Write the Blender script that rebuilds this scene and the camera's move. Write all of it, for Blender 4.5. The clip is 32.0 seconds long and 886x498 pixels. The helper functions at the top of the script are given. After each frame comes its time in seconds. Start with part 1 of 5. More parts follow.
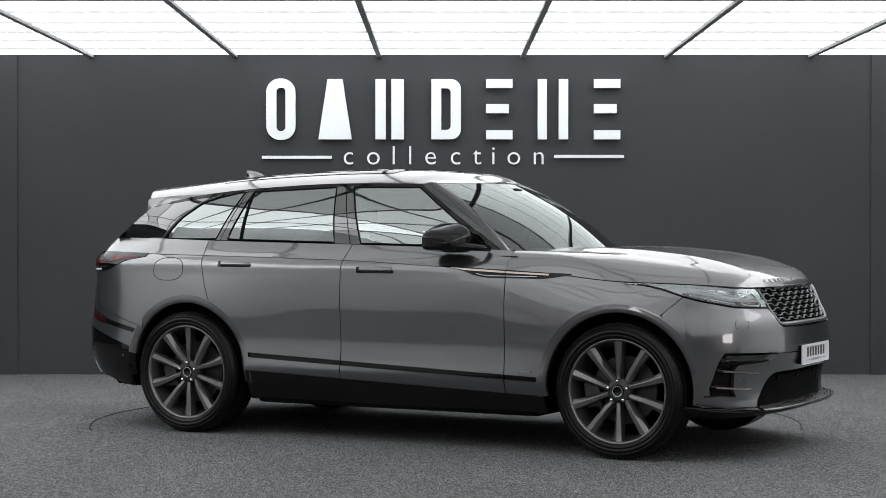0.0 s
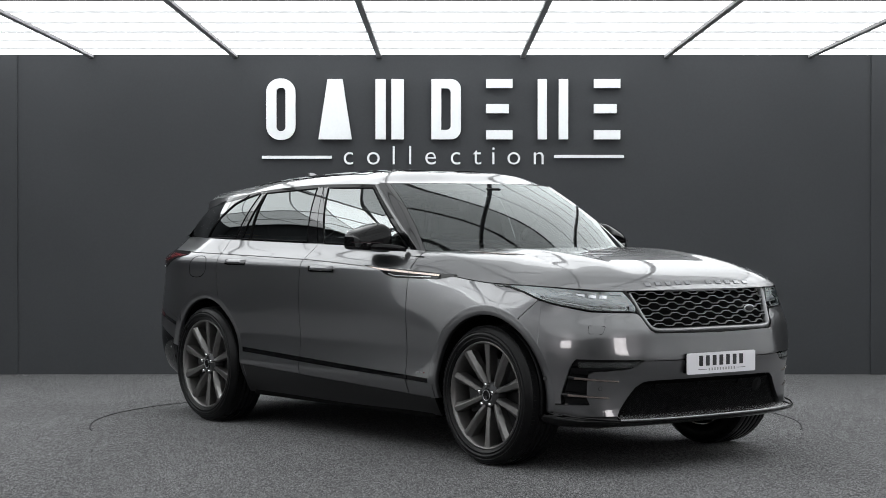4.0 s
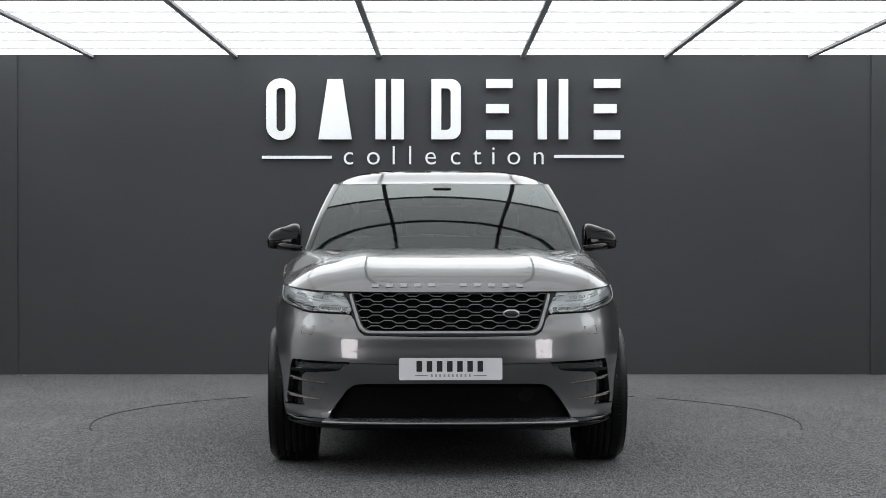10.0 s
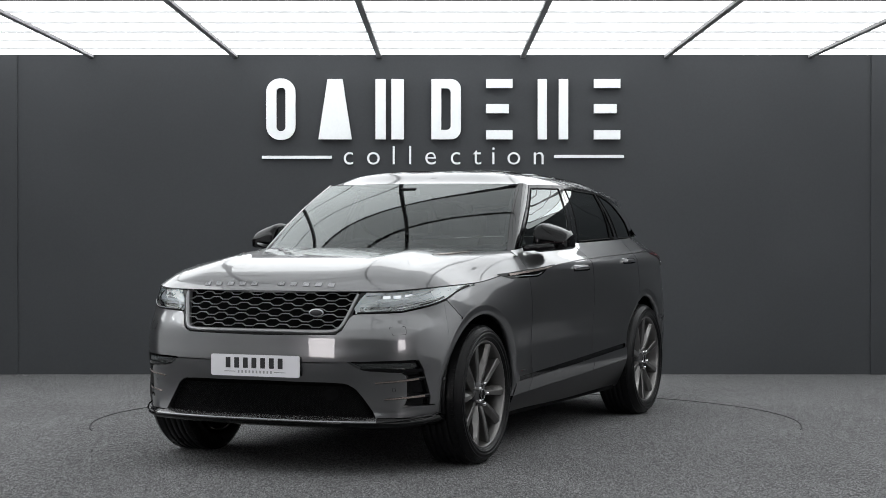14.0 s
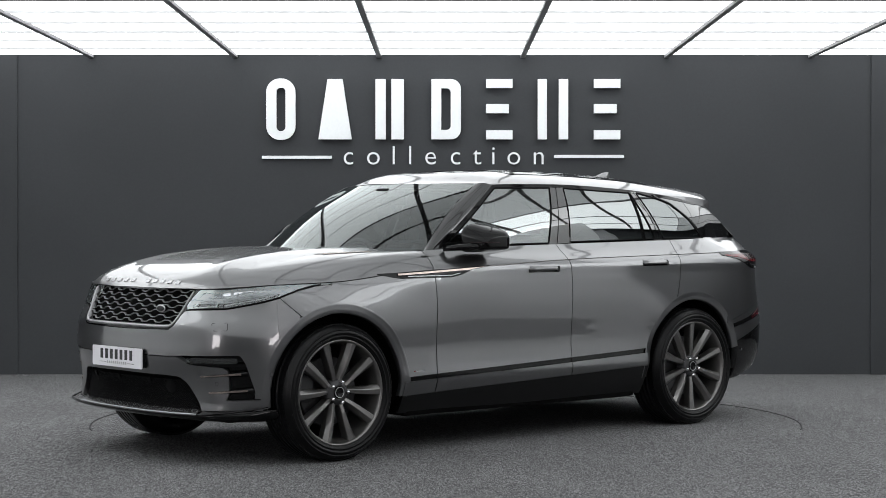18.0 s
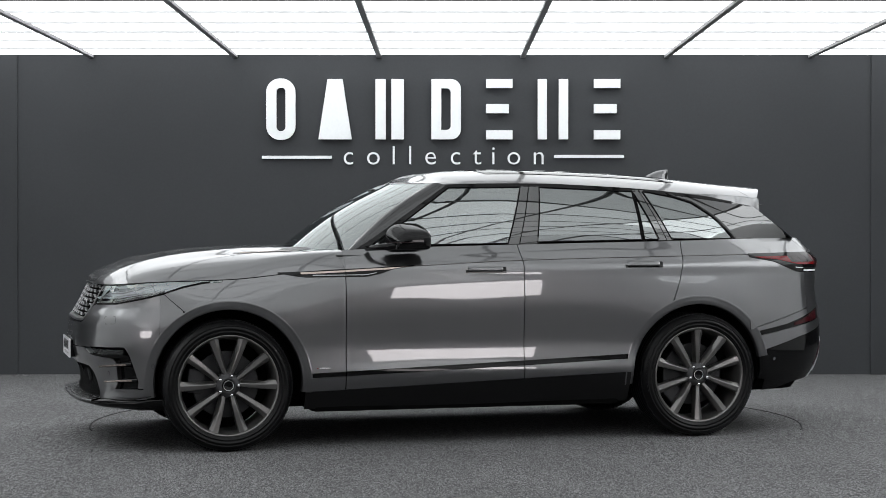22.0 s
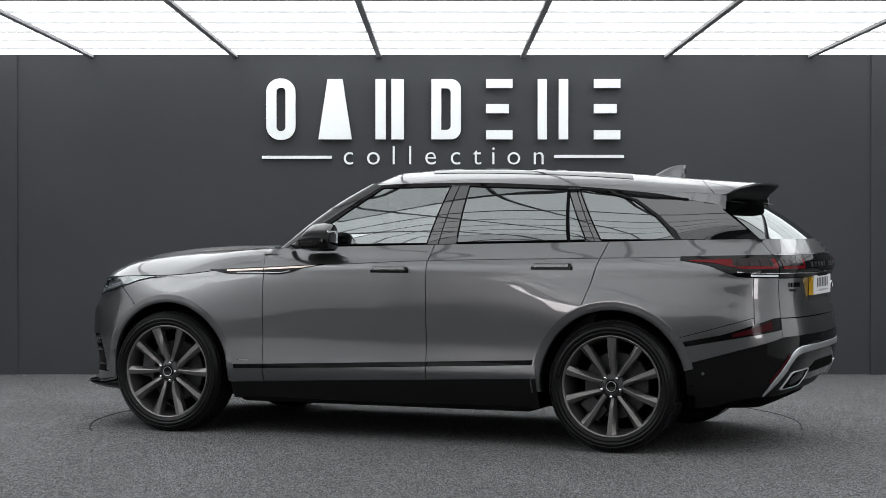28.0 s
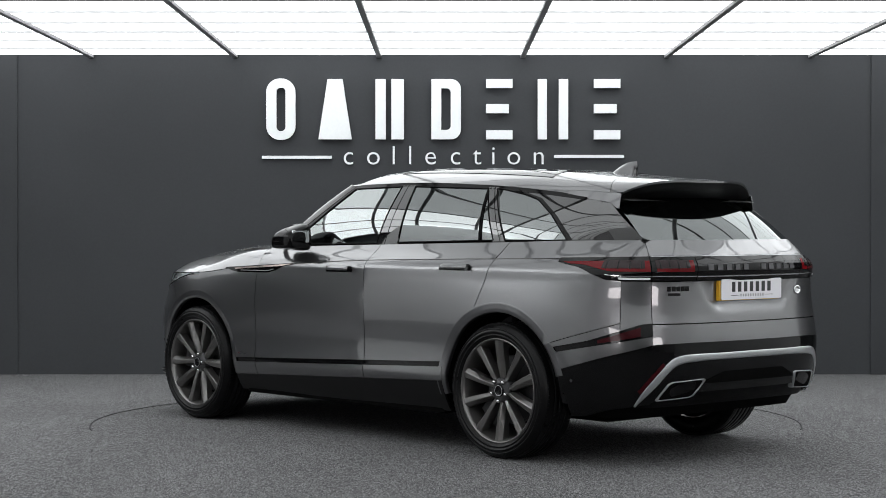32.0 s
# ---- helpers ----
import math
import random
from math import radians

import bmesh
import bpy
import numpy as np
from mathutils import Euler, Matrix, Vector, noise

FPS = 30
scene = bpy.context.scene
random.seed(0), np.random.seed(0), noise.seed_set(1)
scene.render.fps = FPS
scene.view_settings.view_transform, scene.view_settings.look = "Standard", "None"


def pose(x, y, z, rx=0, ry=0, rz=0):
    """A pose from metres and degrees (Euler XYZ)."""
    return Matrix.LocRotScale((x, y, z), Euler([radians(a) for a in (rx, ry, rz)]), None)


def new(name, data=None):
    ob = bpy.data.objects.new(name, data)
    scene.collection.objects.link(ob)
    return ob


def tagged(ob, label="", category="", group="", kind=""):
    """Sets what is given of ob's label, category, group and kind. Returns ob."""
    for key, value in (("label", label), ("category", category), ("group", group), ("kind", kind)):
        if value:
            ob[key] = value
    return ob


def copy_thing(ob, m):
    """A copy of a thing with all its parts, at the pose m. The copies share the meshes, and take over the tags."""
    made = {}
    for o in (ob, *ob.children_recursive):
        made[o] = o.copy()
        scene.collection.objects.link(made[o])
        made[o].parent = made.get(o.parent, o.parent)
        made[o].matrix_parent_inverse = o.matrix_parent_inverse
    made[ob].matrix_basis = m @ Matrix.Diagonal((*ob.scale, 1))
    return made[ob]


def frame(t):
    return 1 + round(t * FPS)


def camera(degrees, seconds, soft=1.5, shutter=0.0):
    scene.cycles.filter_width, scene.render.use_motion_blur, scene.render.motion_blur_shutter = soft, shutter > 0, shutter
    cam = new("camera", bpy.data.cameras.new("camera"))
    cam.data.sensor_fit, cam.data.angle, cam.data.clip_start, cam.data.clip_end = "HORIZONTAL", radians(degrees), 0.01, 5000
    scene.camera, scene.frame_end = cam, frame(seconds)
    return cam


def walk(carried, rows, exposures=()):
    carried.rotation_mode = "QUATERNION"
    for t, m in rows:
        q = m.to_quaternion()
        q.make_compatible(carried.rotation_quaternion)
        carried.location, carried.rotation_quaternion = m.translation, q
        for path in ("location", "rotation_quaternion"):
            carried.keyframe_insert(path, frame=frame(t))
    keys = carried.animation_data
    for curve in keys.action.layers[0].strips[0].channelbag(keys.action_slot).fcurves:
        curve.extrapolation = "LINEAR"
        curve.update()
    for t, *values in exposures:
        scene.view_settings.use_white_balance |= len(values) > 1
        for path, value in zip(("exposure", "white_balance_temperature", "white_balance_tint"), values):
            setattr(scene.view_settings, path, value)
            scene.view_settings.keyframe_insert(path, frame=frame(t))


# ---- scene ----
# ---------------------------------------------------------------- camera
cam = camera(27.4, 32.0, soft=0.5)
EYE = (-0.067, -11.5, 1.27)
TILT = pose(*EYE, 90 - 0.684, 0, 0)
walk(cam, [(0.0, TILT), (32.0, TILT)])

# ---------------------------------------------------------------- world and exposure
world = bpy.data.worlds.new("studio_dark")
world.use_nodes = True
world.node_tree.nodes["Background"].inputs[0].default_value = (0.02, 0.02, 0.022, 1)
world.node_tree.nodes["Background"].inputs[1].default_value = 0.3
scene.world = world
scene.view_settings.exposure = 0.0


# ---------------------------------------------------------------- materials
def mat(name, base, rough=0.5, metal=0.0, coat=0.0, spec=0.5, grain=0.0, grain_scale=200.0, bump=0.0, bump_scale=400.0,
        transmission=0.0, ior=1.45, stretch=None, coat_ior=1.5, patch=0.0, patch_scale=3.0, emit=0.0, rough_var=0.0):
    """A procedural Principled material with two scales of variation and a fine relief."""
    m = bpy.data.materials.new(name)
    m.use_nodes = True
    nt = m.node_tree
    b = nt.nodes["Principled BSDF"]
    col = (*base, 1.0)
    b.inputs["Base Color"].default_value = col
    b.inputs["Roughness"].default_value = rough
    b.inputs["Metallic"].default_value = metal
    b.inputs["IOR"].default_value = ior
    b.inputs["Specular IOR Level"].default_value = spec
    b.inputs["Coat Weight"].default_value = coat
    b.inputs["Coat Roughness"].default_value = 0.015
    b.inputs["Coat IOR"].default_value = coat_ior
    b.inputs["Transmission Weight"].default_value = transmission
    if emit:
        b.inputs["Emission Color"].default_value = col
        b.inputs["Emission Strength"].default_value = emit
    tc = nt.nodes.new("ShaderNodeTexCoord")
    last = None
    for amount, scale in ((grain, grain_scale), (patch, patch_scale)):
        if not amount:
            continue
        n = nt.nodes.new("ShaderNodeTexNoise")
        n.inputs["Scale"].default_value = scale
        n.inputs["Detail"].default_value = 4
        nt.links.new(tc.outputs["Object"], n.inputs["Vector"])
        if stretch and scale == grain_scale:
            mp = nt.nodes.new("ShaderNodeMapping")
            mp.inputs["Scale"].default_value = stretch
            nt.links.new(tc.outputs["Object"], mp.inputs["Vector"])
            nt.links.new(mp.outputs[0], n.inputs["Vector"])
        r = nt.nodes.new("ShaderNodeMapRange")
        r.inputs["From Min"].default_value, r.inputs["From Max"].default_value = 0.3, 0.7
        r.inputs["To Min"].default_value, r.inputs["To Max"].default_value = 1 - amount, 1 + amount
        nt.links.new(n.outputs["Fac"], r.inputs["Value"])
        mx = nt.nodes.new("ShaderNodeVectorMath")
        mx.operation = "SCALE"
        if last is None:
            mx.inputs[0].default_value = base
        else:
            nt.links.new(last, mx.inputs[0])
        nt.links.new(r.outputs[0], mx.inputs["Scale"])
        last = mx.outputs[0]
    if last is not None:
        nt.links.new(last, b.inputs["Base Color"])
    if rough_var:
        n = nt.nodes.new("ShaderNodeTexNoise")
        n.inputs["Scale"].default_value = 7.0
        n.inputs["Detail"].default_value = 6
        nt.links.new(tc.outputs["Object"], n.inputs["Vector"])
        r = nt.nodes.new("ShaderNodeMapRange")
        r.inputs["To Min"].default_value, r.inputs["To Max"].default_value = max(0, rough - rough_var), rough + rough_var
        nt.links.new(n.outputs["Fac"], r.inputs["Value"])
        nt.links.new(r.outputs[0], b.inputs["Roughness"])
    if bump:
        n = nt.nodes.new("ShaderNodeTexNoise")
        n.inputs["Scale"].default_value = bump_scale
        n.inputs["Detail"].default_value = 3
        nt.links.new(tc.outputs["Object"], n.inputs["Vector"])
        bp = nt.nodes.new("ShaderNodeBump")
        bp.inputs["Strength"].default_value = bump
        bp.inputs["Distance"].default_value = 0.004
        nt.links.new(n.outputs["Fac"], bp.inputs["Height"])
        nt.links.new(bp.outputs[0], b.inputs["Normal"])
    return m


M_WALL = mat("wall_paint", (0.0500, 0.0523, 0.0557), 0.75, spec=0.15, patch=0.06, patch_scale=0.8, grain=0.03, grain_scale=60, bump=0.05, bump_scale=300)
def carpet():
    """Loop-pile carpet: every tuft has its own grey; broad worn patches over it."""
    m = mat("carpet_fibre", (0.1253, 0.1248, 0.1268), 0.95, spec=0.08)
    nt = m.node_tree
    tc = nt.nodes.new("ShaderNodeTexCoord")
    last = None
    for scale, lo, hi in ((215.0, 0.34, 1.66), (310.0, 0.52, 1.48)):
        mp = nt.nodes.new("ShaderNodeMapping")
        mp.inputs["Scale"].default_value = (1.0, 0.20, 1.0)
        nt.links.new(tc.outputs["Object"], mp.inputs["Vector"])
        vo = nt.nodes.new("ShaderNodeTexVoronoi")
        vo.inputs["Scale"].default_value = scale
        nt.links.new(mp.outputs[0], vo.inputs["Vector"])
        sp = nt.nodes.new("ShaderNodeSeparateColor")
        nt.links.new(vo.outputs["Color"], sp.inputs[0])
        r = nt.nodes.new("ShaderNodeMapRange")
        r.inputs["To Min"].default_value, r.inputs["To Max"].default_value = lo, hi
        nt.links.new(sp.outputs[0], r.inputs["Value"])
        mx = nt.nodes.new("ShaderNodeVectorMath")
        mx.operation = "SCALE"
        mx.inputs[0].default_value = (0.1253, 0.1248, 0.1268)
        if last is not None:
            nt.links.new(last, mx.inputs[0])
        nt.links.new(r.outputs[0], mx.inputs["Scale"])
        last = mx.outputs[0]
    n = nt.nodes.new("ShaderNodeTexNoise")
    n.inputs["Scale"].default_value = 0.9
    n.inputs["Detail"].default_value = 1
    nt.links.new(tc.outputs["Object"], n.inputs["Vector"])
    r = nt.nodes.new("ShaderNodeMapRange")
    r.inputs["From Min"].default_value, r.inputs["From Max"].default_value = 0.3, 0.7
    r.inputs["To Min"].default_value, r.inputs["To Max"].default_value = 0.93, 1.07
    nt.links.new(n.outputs["Fac"], r.inputs["Value"])
    mx = nt.nodes.new("ShaderNodeVectorMath")
    mx.operation = "SCALE"
    nt.links.new(last, mx.inputs[0])
    nt.links.new(r.outputs[0], mx.inputs["Scale"])
    nt.links.new(mx.outputs[0], nt.nodes["Principled BSDF"].inputs["Base Color"])
    return m


M_CARPET = carpet()
M_BEAM = mat("ceiling_beam_grey", (0.36, 0.36, 0.365), 0.6, grain=0.1, grain_scale=20)
M_BAR = mat("ceiling_bar_grey", (0.70, 0.70, 0.71), 0.6, grain=0.1, grain_scale=20)
M_FAR = mat("pale_wall_paint", (0.45, 0.45, 0.46), 0.8, patch=0.08, patch_scale=0.6)
M_PALE = mat("white_wall_paint", (0.85, 0.85, 0.85), 0.8, patch=0.08, patch_scale=0.6)
M_SOUTH = mat("grey_wall_paint", (0.11, 0.11, 0.114), 0.8, patch=0.08, patch_scale=0.6)
M_SEAM = mat("seam_rubber", (0.012, 0.012, 0.012), 0.8, grain=0.3, grain_scale=50)
M_SIGN = mat("sign_white", (0.85, 0.87, 0.88), 0.45, grain=0.02, grain_scale=40, bump=0.02)
M_PANEL = mat("luminous_panel", (0.955, 0.985, 1.0), 0.5, emit=3.0)
M_PANEL_WALL = mat("luminous_panel_wall_rows", (0.955, 0.985, 1.0), 0.5, emit=2.0)
M_PANEL_EDGE = mat("luminous_panel_edge_row", (0.955, 0.985, 1.0), 0.5, emit=2.8)
M_PANEL_KEY = mat("luminous_panel_middle_rows", (0.955, 0.985, 1.0), 0.5, emit=1.3)
M_PANEL_DIM = mat("luminous_panel_far_rows", (0.955, 0.985, 1.0), 0.5, emit=0.85)
M_PAINT = mat("grey_metallic_paint", (0.130, 0.130, 0.134), 0.30, metal=0.9, coat=1.0, coat_ior=1.74, grain=0.06, grain_scale=900)
M_BLACK = mat("gloss_black", (0.003, 0.003, 0.0033), 0.06, spec=0.28, patch=0.1)
M_PLASTIC = mat("black_plastic", (0.004, 0.004, 0.0043), 0.5, spec=0.08, bump=0.15, bump_scale=700, patch=0.1)
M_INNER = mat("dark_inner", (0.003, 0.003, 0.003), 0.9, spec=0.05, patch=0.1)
M_RUBBER = mat("tyre_rubber", (0.0040, 0.0040, 0.0043), 0.32, spec=0.2, patch=0.15, patch_scale=9, bump=0.2, bump_scale=300, rough_var=0.12)
M_RIM = mat("satin_grey_alloy", (0.160, 0.156, 0.152), 0.30, metal=0.8, grain=0.05, grain_scale=300)
M_CHROME = mat("chrome", (0.75, 0.75, 0.76), 0.1, metal=1.0)
M_SILVER = mat("satin_silver", (0.42, 0.43, 0.44), 0.35, metal=0.8, grain=0.05)
M_COPPER = mat("burnished_copper", (0.42, 0.35, 0.32), 0.25, metal=1.0)
M_PLATE = mat("plate_white", (0.72, 0.71, 0.74), 0.35, coat=0.3)
M_YELLOW = mat("plate_yellow", (0.75, 0.42, 0.03), 0.35, coat=0.3)
M_RED = mat("tail_red", (0.11, 0.003, 0.005), 0.12, spec=0.2, patch=0.1)
def glass(name, tint, ior):
    """Thin sheet glass: tinted to look through, glossy by its index."""
    m = bpy.data.materials.new(name)
    m.use_nodes = True
    nt = m.node_tree
    nt.nodes.remove(nt.nodes["Principled BSDF"])
    tr = nt.nodes.new("ShaderNodeBsdfTransparent")
    tr.inputs[0].default_value = (*tint, 1)
    gl = nt.nodes.new("ShaderNodeBsdfGlossy")
    gl.inputs["Color"].default_value = (0.95, 1.0, 0.995, 1)
    gl.inputs["Roughness"].default_value = 0.0
    fr = nt.nodes.new("ShaderNodeFresnel")
    fr.inputs["IOR"].default_value = ior
    mx = nt.nodes.new("ShaderNodeMixShader")
    nt.links.new(fr.outputs[0], mx.inputs[0])
    nt.links.new(tr.outputs[0], mx.inputs[1])
    nt.links.new(gl.outputs[0], mx.inputs[2])
    nt.links.new(mx.outputs[0], nt.nodes["Material Output"].inputs[0])
    return m


M_GLASS = glass("tinted_glass", (0.42, 0.47, 0.47), 3.2)
M_SCREEN = glass("windscreen_glass", (0.50, 0.56, 0.55), 1.85)
M_PRIV = glass("privacy_glass", (0.05, 0.055, 0.055), 2.75)
M_LENS = glass("clear_lens", (0.95, 0.96, 0.97), 2.1)
M_REFLECTOR = mat("dark_red_reflector", (0.035, 0.003, 0.005), 0.15, spec=0.2, patch=0.1)
M_BARS = mat("plain_dark_bars", (0.02, 0.02, 0.022), 0.4)
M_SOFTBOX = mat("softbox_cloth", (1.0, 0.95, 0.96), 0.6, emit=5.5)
M_LIP = mat("dark_satin_trim", (0.22, 0.22, 0.224), 0.25, metal=0.8)
M_SEAT = mat("dark_leather", (0.035, 0.035, 0.037), 0.5, bump=0.15, bump_scale=200, patch=0.1)


# ---------------------------------------------------------------- mesh helpers
def link_mesh(name, verts, faces, material, smooth=True):
    me = bpy.data.meshes.new(name)
    me.from_pydata([tuple(v) for v in verts], [], faces)
    me.materials.append(material)
    if smooth:
        me.polygons.foreach_set("use_smooth", [True] * len(me.polygons))
    me.update()
    return new(name, me)


def part(name, bm, material, parent, label="", smooth=False):
    """Links a bmesh as one mesh object under a thing or a part."""
    me = bpy.data.meshes.new(name)
    bm.to_mesh(me)
    bm.free()
    me.materials.append(material)
    if smooth:
        me.polygons.foreach_set("use_smooth", [True] * len(me.polygons))
    ob = new(name, me)
    ob.parent = parent
    if label:
        tagged(ob, label)
    return ob


def box(bm, x0, x1, y0, y1, z0, z1, bevel=0.0, turn=None):
    r = bmesh.ops.create_cube(bm, size=1.0)
    vs = r["verts"]
    for v in vs:
        v.co = Vector(((x0 + x1) / 2 + v.co.x * (x1 - x0), (y0 + y1) / 2 + v.co.y * (y1 - y0), (z0 + z1) / 2 + v.co.z * (z1 - z0)))
    if bevel:
        es = list({e for v in vs for e in v.link_edges})
        r2 = bmesh.ops.bevel(bm, geom=es, offset=bevel, segments=2, affect="EDGES", profile=0.6)
        vs = list({v for f in r2["faces"] for v in f.verts} | {v for v in vs if v.is_valid})
    if turn is not None:
        for v in vs:
            v.co = turn @ v.co
    return vs


def boxed(name, material, parent, *dims, bevel=0.004, label="", turn=None):
    bm = bmesh.new()
    box(bm, *dims, bevel=bevel, turn=turn)
    return part(name, bm, material, parent, label)


def prism(bm, poly, depth, place, bevel=0.0):
    """A flat polygon (u, v) given a depth: place maps (u, v, w) to a point, w from 0 to depth."""
    lo = [bm.verts.new(place(u, v, 0.0)) for u, v in poly]
    hi = [bm.verts.new(place(u, v, depth)) for u, v in poly]
    n = len(poly)
    bm.faces.new(hi)
    bm.faces.new(lo[::-1])
    for i in range(n):
        j = (i + 1) % n
        bm.faces.new((lo[i], lo[j], hi[j], hi[i]))
    bmesh.ops.recalc_face_normals(bm, faces=bm.faces[:])


def tube(bm, pts, r, sides=8, closed=False):
    """A round bar along a list of points."""
    pts = [Vector(p) for p in pts]
    n = len(pts)
    rings = []
    for i, p in enumerate(pts):
        a = pts[(i - 1) % n] if closed or i > 0 else p
        b = pts[(i + 1) % n] if closed or i < n - 1 else p
        d = (b - a).normalized()
        up = Vector((0, 0, 1)) if abs(d.z) < 0.9 else Vector((1, 0, 0))
        u = d.cross(up).normalized()
        w = d.cross(u)
        rr = r[i] if isinstance(r, (list, tuple)) else r
        rings.append([bm.verts.new(p + (u * math.cos(2 * math.pi * k / sides) + w * math.sin(2 * math.pi * k / sides)) * rr) for k in range(sides)])
    m = n if closed else n - 1
    for i in range(m):
        A, B = rings[i], rings[(i + 1) % n]
        for k in range(sides):
            bm.faces.new((A[k], A[(k + 1) % sides], B[(k + 1) % sides], B[k]))
    if not closed:
        bm.faces.new(rings[0][::-1])
        bm.faces.new(rings[-1])
    bmesh.ops.recalc_face_normals(bm, faces=bm.faces[:])


def revolve(bm, prof, sides=64, axis_y=True, close=False):
    """A profile of (radius, y) turned about the y axis."""
    rings = []
    for r, y in prof:
        rings.append([bm.verts.new((r * math.cos(2 * math.pi * k / sides), y, r * math.sin(2 * math.pi * k / sides))) for k in range(sides)])
    m = len(rings) if close else len(rings) - 1
    for i in range(m):
        A, B = rings[i], rings[(i + 1) % len(rings)]
        for k in range(sides):
            bm.faces.new((A[k], A[(k + 1) % sides], B[(k + 1) % sides], B[k]))
    bmesh.ops.recalc_face_normals(bm, faces=bm.faces[:])


def spline(xs, ys):
    """A smooth, non-overshooting curve through (xs, ys)."""
    xs, ys = np.array(xs, float), np.array(ys, float)
    if xs[0] > xs[-1]:
        xs, ys = xs[::-1], ys[::-1]
    h = np.diff(xs)
    d = np.diff(ys, axis=0) / (h if ys.ndim == 1 else h[:, None])
    m = np.zeros_like(ys)
    m[0], m[-1] = d[0], d[-1]
    for i in range(1, len(xs) - 1):
        same = d[i - 1] * d[i] > 0
        w1, w2 = 2 * h[i] + h[i - 1], h[i] + 2 * h[i - 1]
        with np.errstate(divide="ignore", invalid="ignore"):
            hm = (w1 + w2) / (w1 / d[i - 1] + w2 / d[i])
        m[i] = np.where(same, hm, 0)

    def f(x):
        x = min(max(x, xs[0]), xs[-1])
        i = min(max(int(np.searchsorted(xs, x)) - 1, 0), len(xs) - 2)
        t = (x - xs[i]) / h[i]
        a = ys[i] * (2 * t ** 3 - 3 * t * t + 1) + m[i] * h[i] * (t ** 3 - 2 * t * t + t)
        return a + ys[i + 1] * (3 * t * t - 2 * t ** 3) + m[i + 1] * h[i] * (t ** 3 - t * t)

    return f


def catmull(xs, ys):
    """A smooth curve (may overshoot a little) through (xs, ys), for lofted skins."""
    xs, ys = np.array(xs, float), np.array(ys, float)
    if xs[0] > xs[-1]:
        xs, ys = xs[::-1], ys[::-1]
    m = np.gradient(ys, xs, axis=0)

    def f(x):
        x = min(max(x, xs[0]), xs[-1])
        i = min(max(int(np.searchsorted(xs, x)) - 1, 0), len(xs) - 2)
        h = xs[i + 1] - xs[i]
        t = (x - xs[i]) / h
        a = ys[i] * (2 * t ** 3 - 3 * t * t + 1) + m[i] * h * (t ** 3 - 2 * t * t + t)
        return a + ys[i + 1] * (3 * t * t - 2 * t ** 3) + m[i + 1] * h * (t ** 3 - t * t)

    return f


def sheet(name, P, material, parent, rim=0.012, label="", inward=None):
    """A smooth sheet from a grid of points P[a][b]; its border folds inward by rim."""
    P = np.array(P, float)
    na, nb = P.shape[:2]
    du = np.gradient(P, axis=0)
    dv = np.gradient(P, axis=1)
    N = np.cross(du, dv)
    N /= np.linalg.norm(N, axis=2, keepdims=True) + 1e-12
    ref = np.array(inward if inward is not None else (0.0, 0.0, 0.6))
    c = P[na // 2, nb // 2]
    if np.dot(N[na // 2, nb // 2], c - ref) < 0:
        P = P[::-1]
        N = -N[::-1]
    N = np.where((N * N[na // 2, nb // 2]).sum(2, keepdims=True) < -0.2, -N, N)
    verts = [tuple(p) for row in P for p in row]
    faces = [(i * nb + j, (i + 1) * nb + j, (i + 1) * nb + j + 1, i * nb + j + 1) for i in range(na - 1) for j in range(nb - 1)]
    if rim:
        border = [(i, 0) for i in range(na)] + [(na - 1, j) for j in range(1, nb)] + [(i, nb - 1) for i in range(na - 2, -1, -1)] + [(0, j) for j in range(nb - 2, 0, -1)]
        base = len(verts)
        for i, j in border:
            verts.append(tuple(P[i, j]))
        for i, j in border:
            verts.append(tuple(P[i, j] - N[i, j] * rim))
        n = len(border)
        for k in range(n):
            q = (k + 1) % n
            faces.append((base + k, base + n + k, base + n + q, base + q))
    ob = link_mesh(name, verts, faces, material)
    ob.parent = parent
    if label:
        tagged(ob, label)
    return ob


# ---------------------------------------------------------------- the room
WALL_Y, ROOM_H = 4.177, 2.743


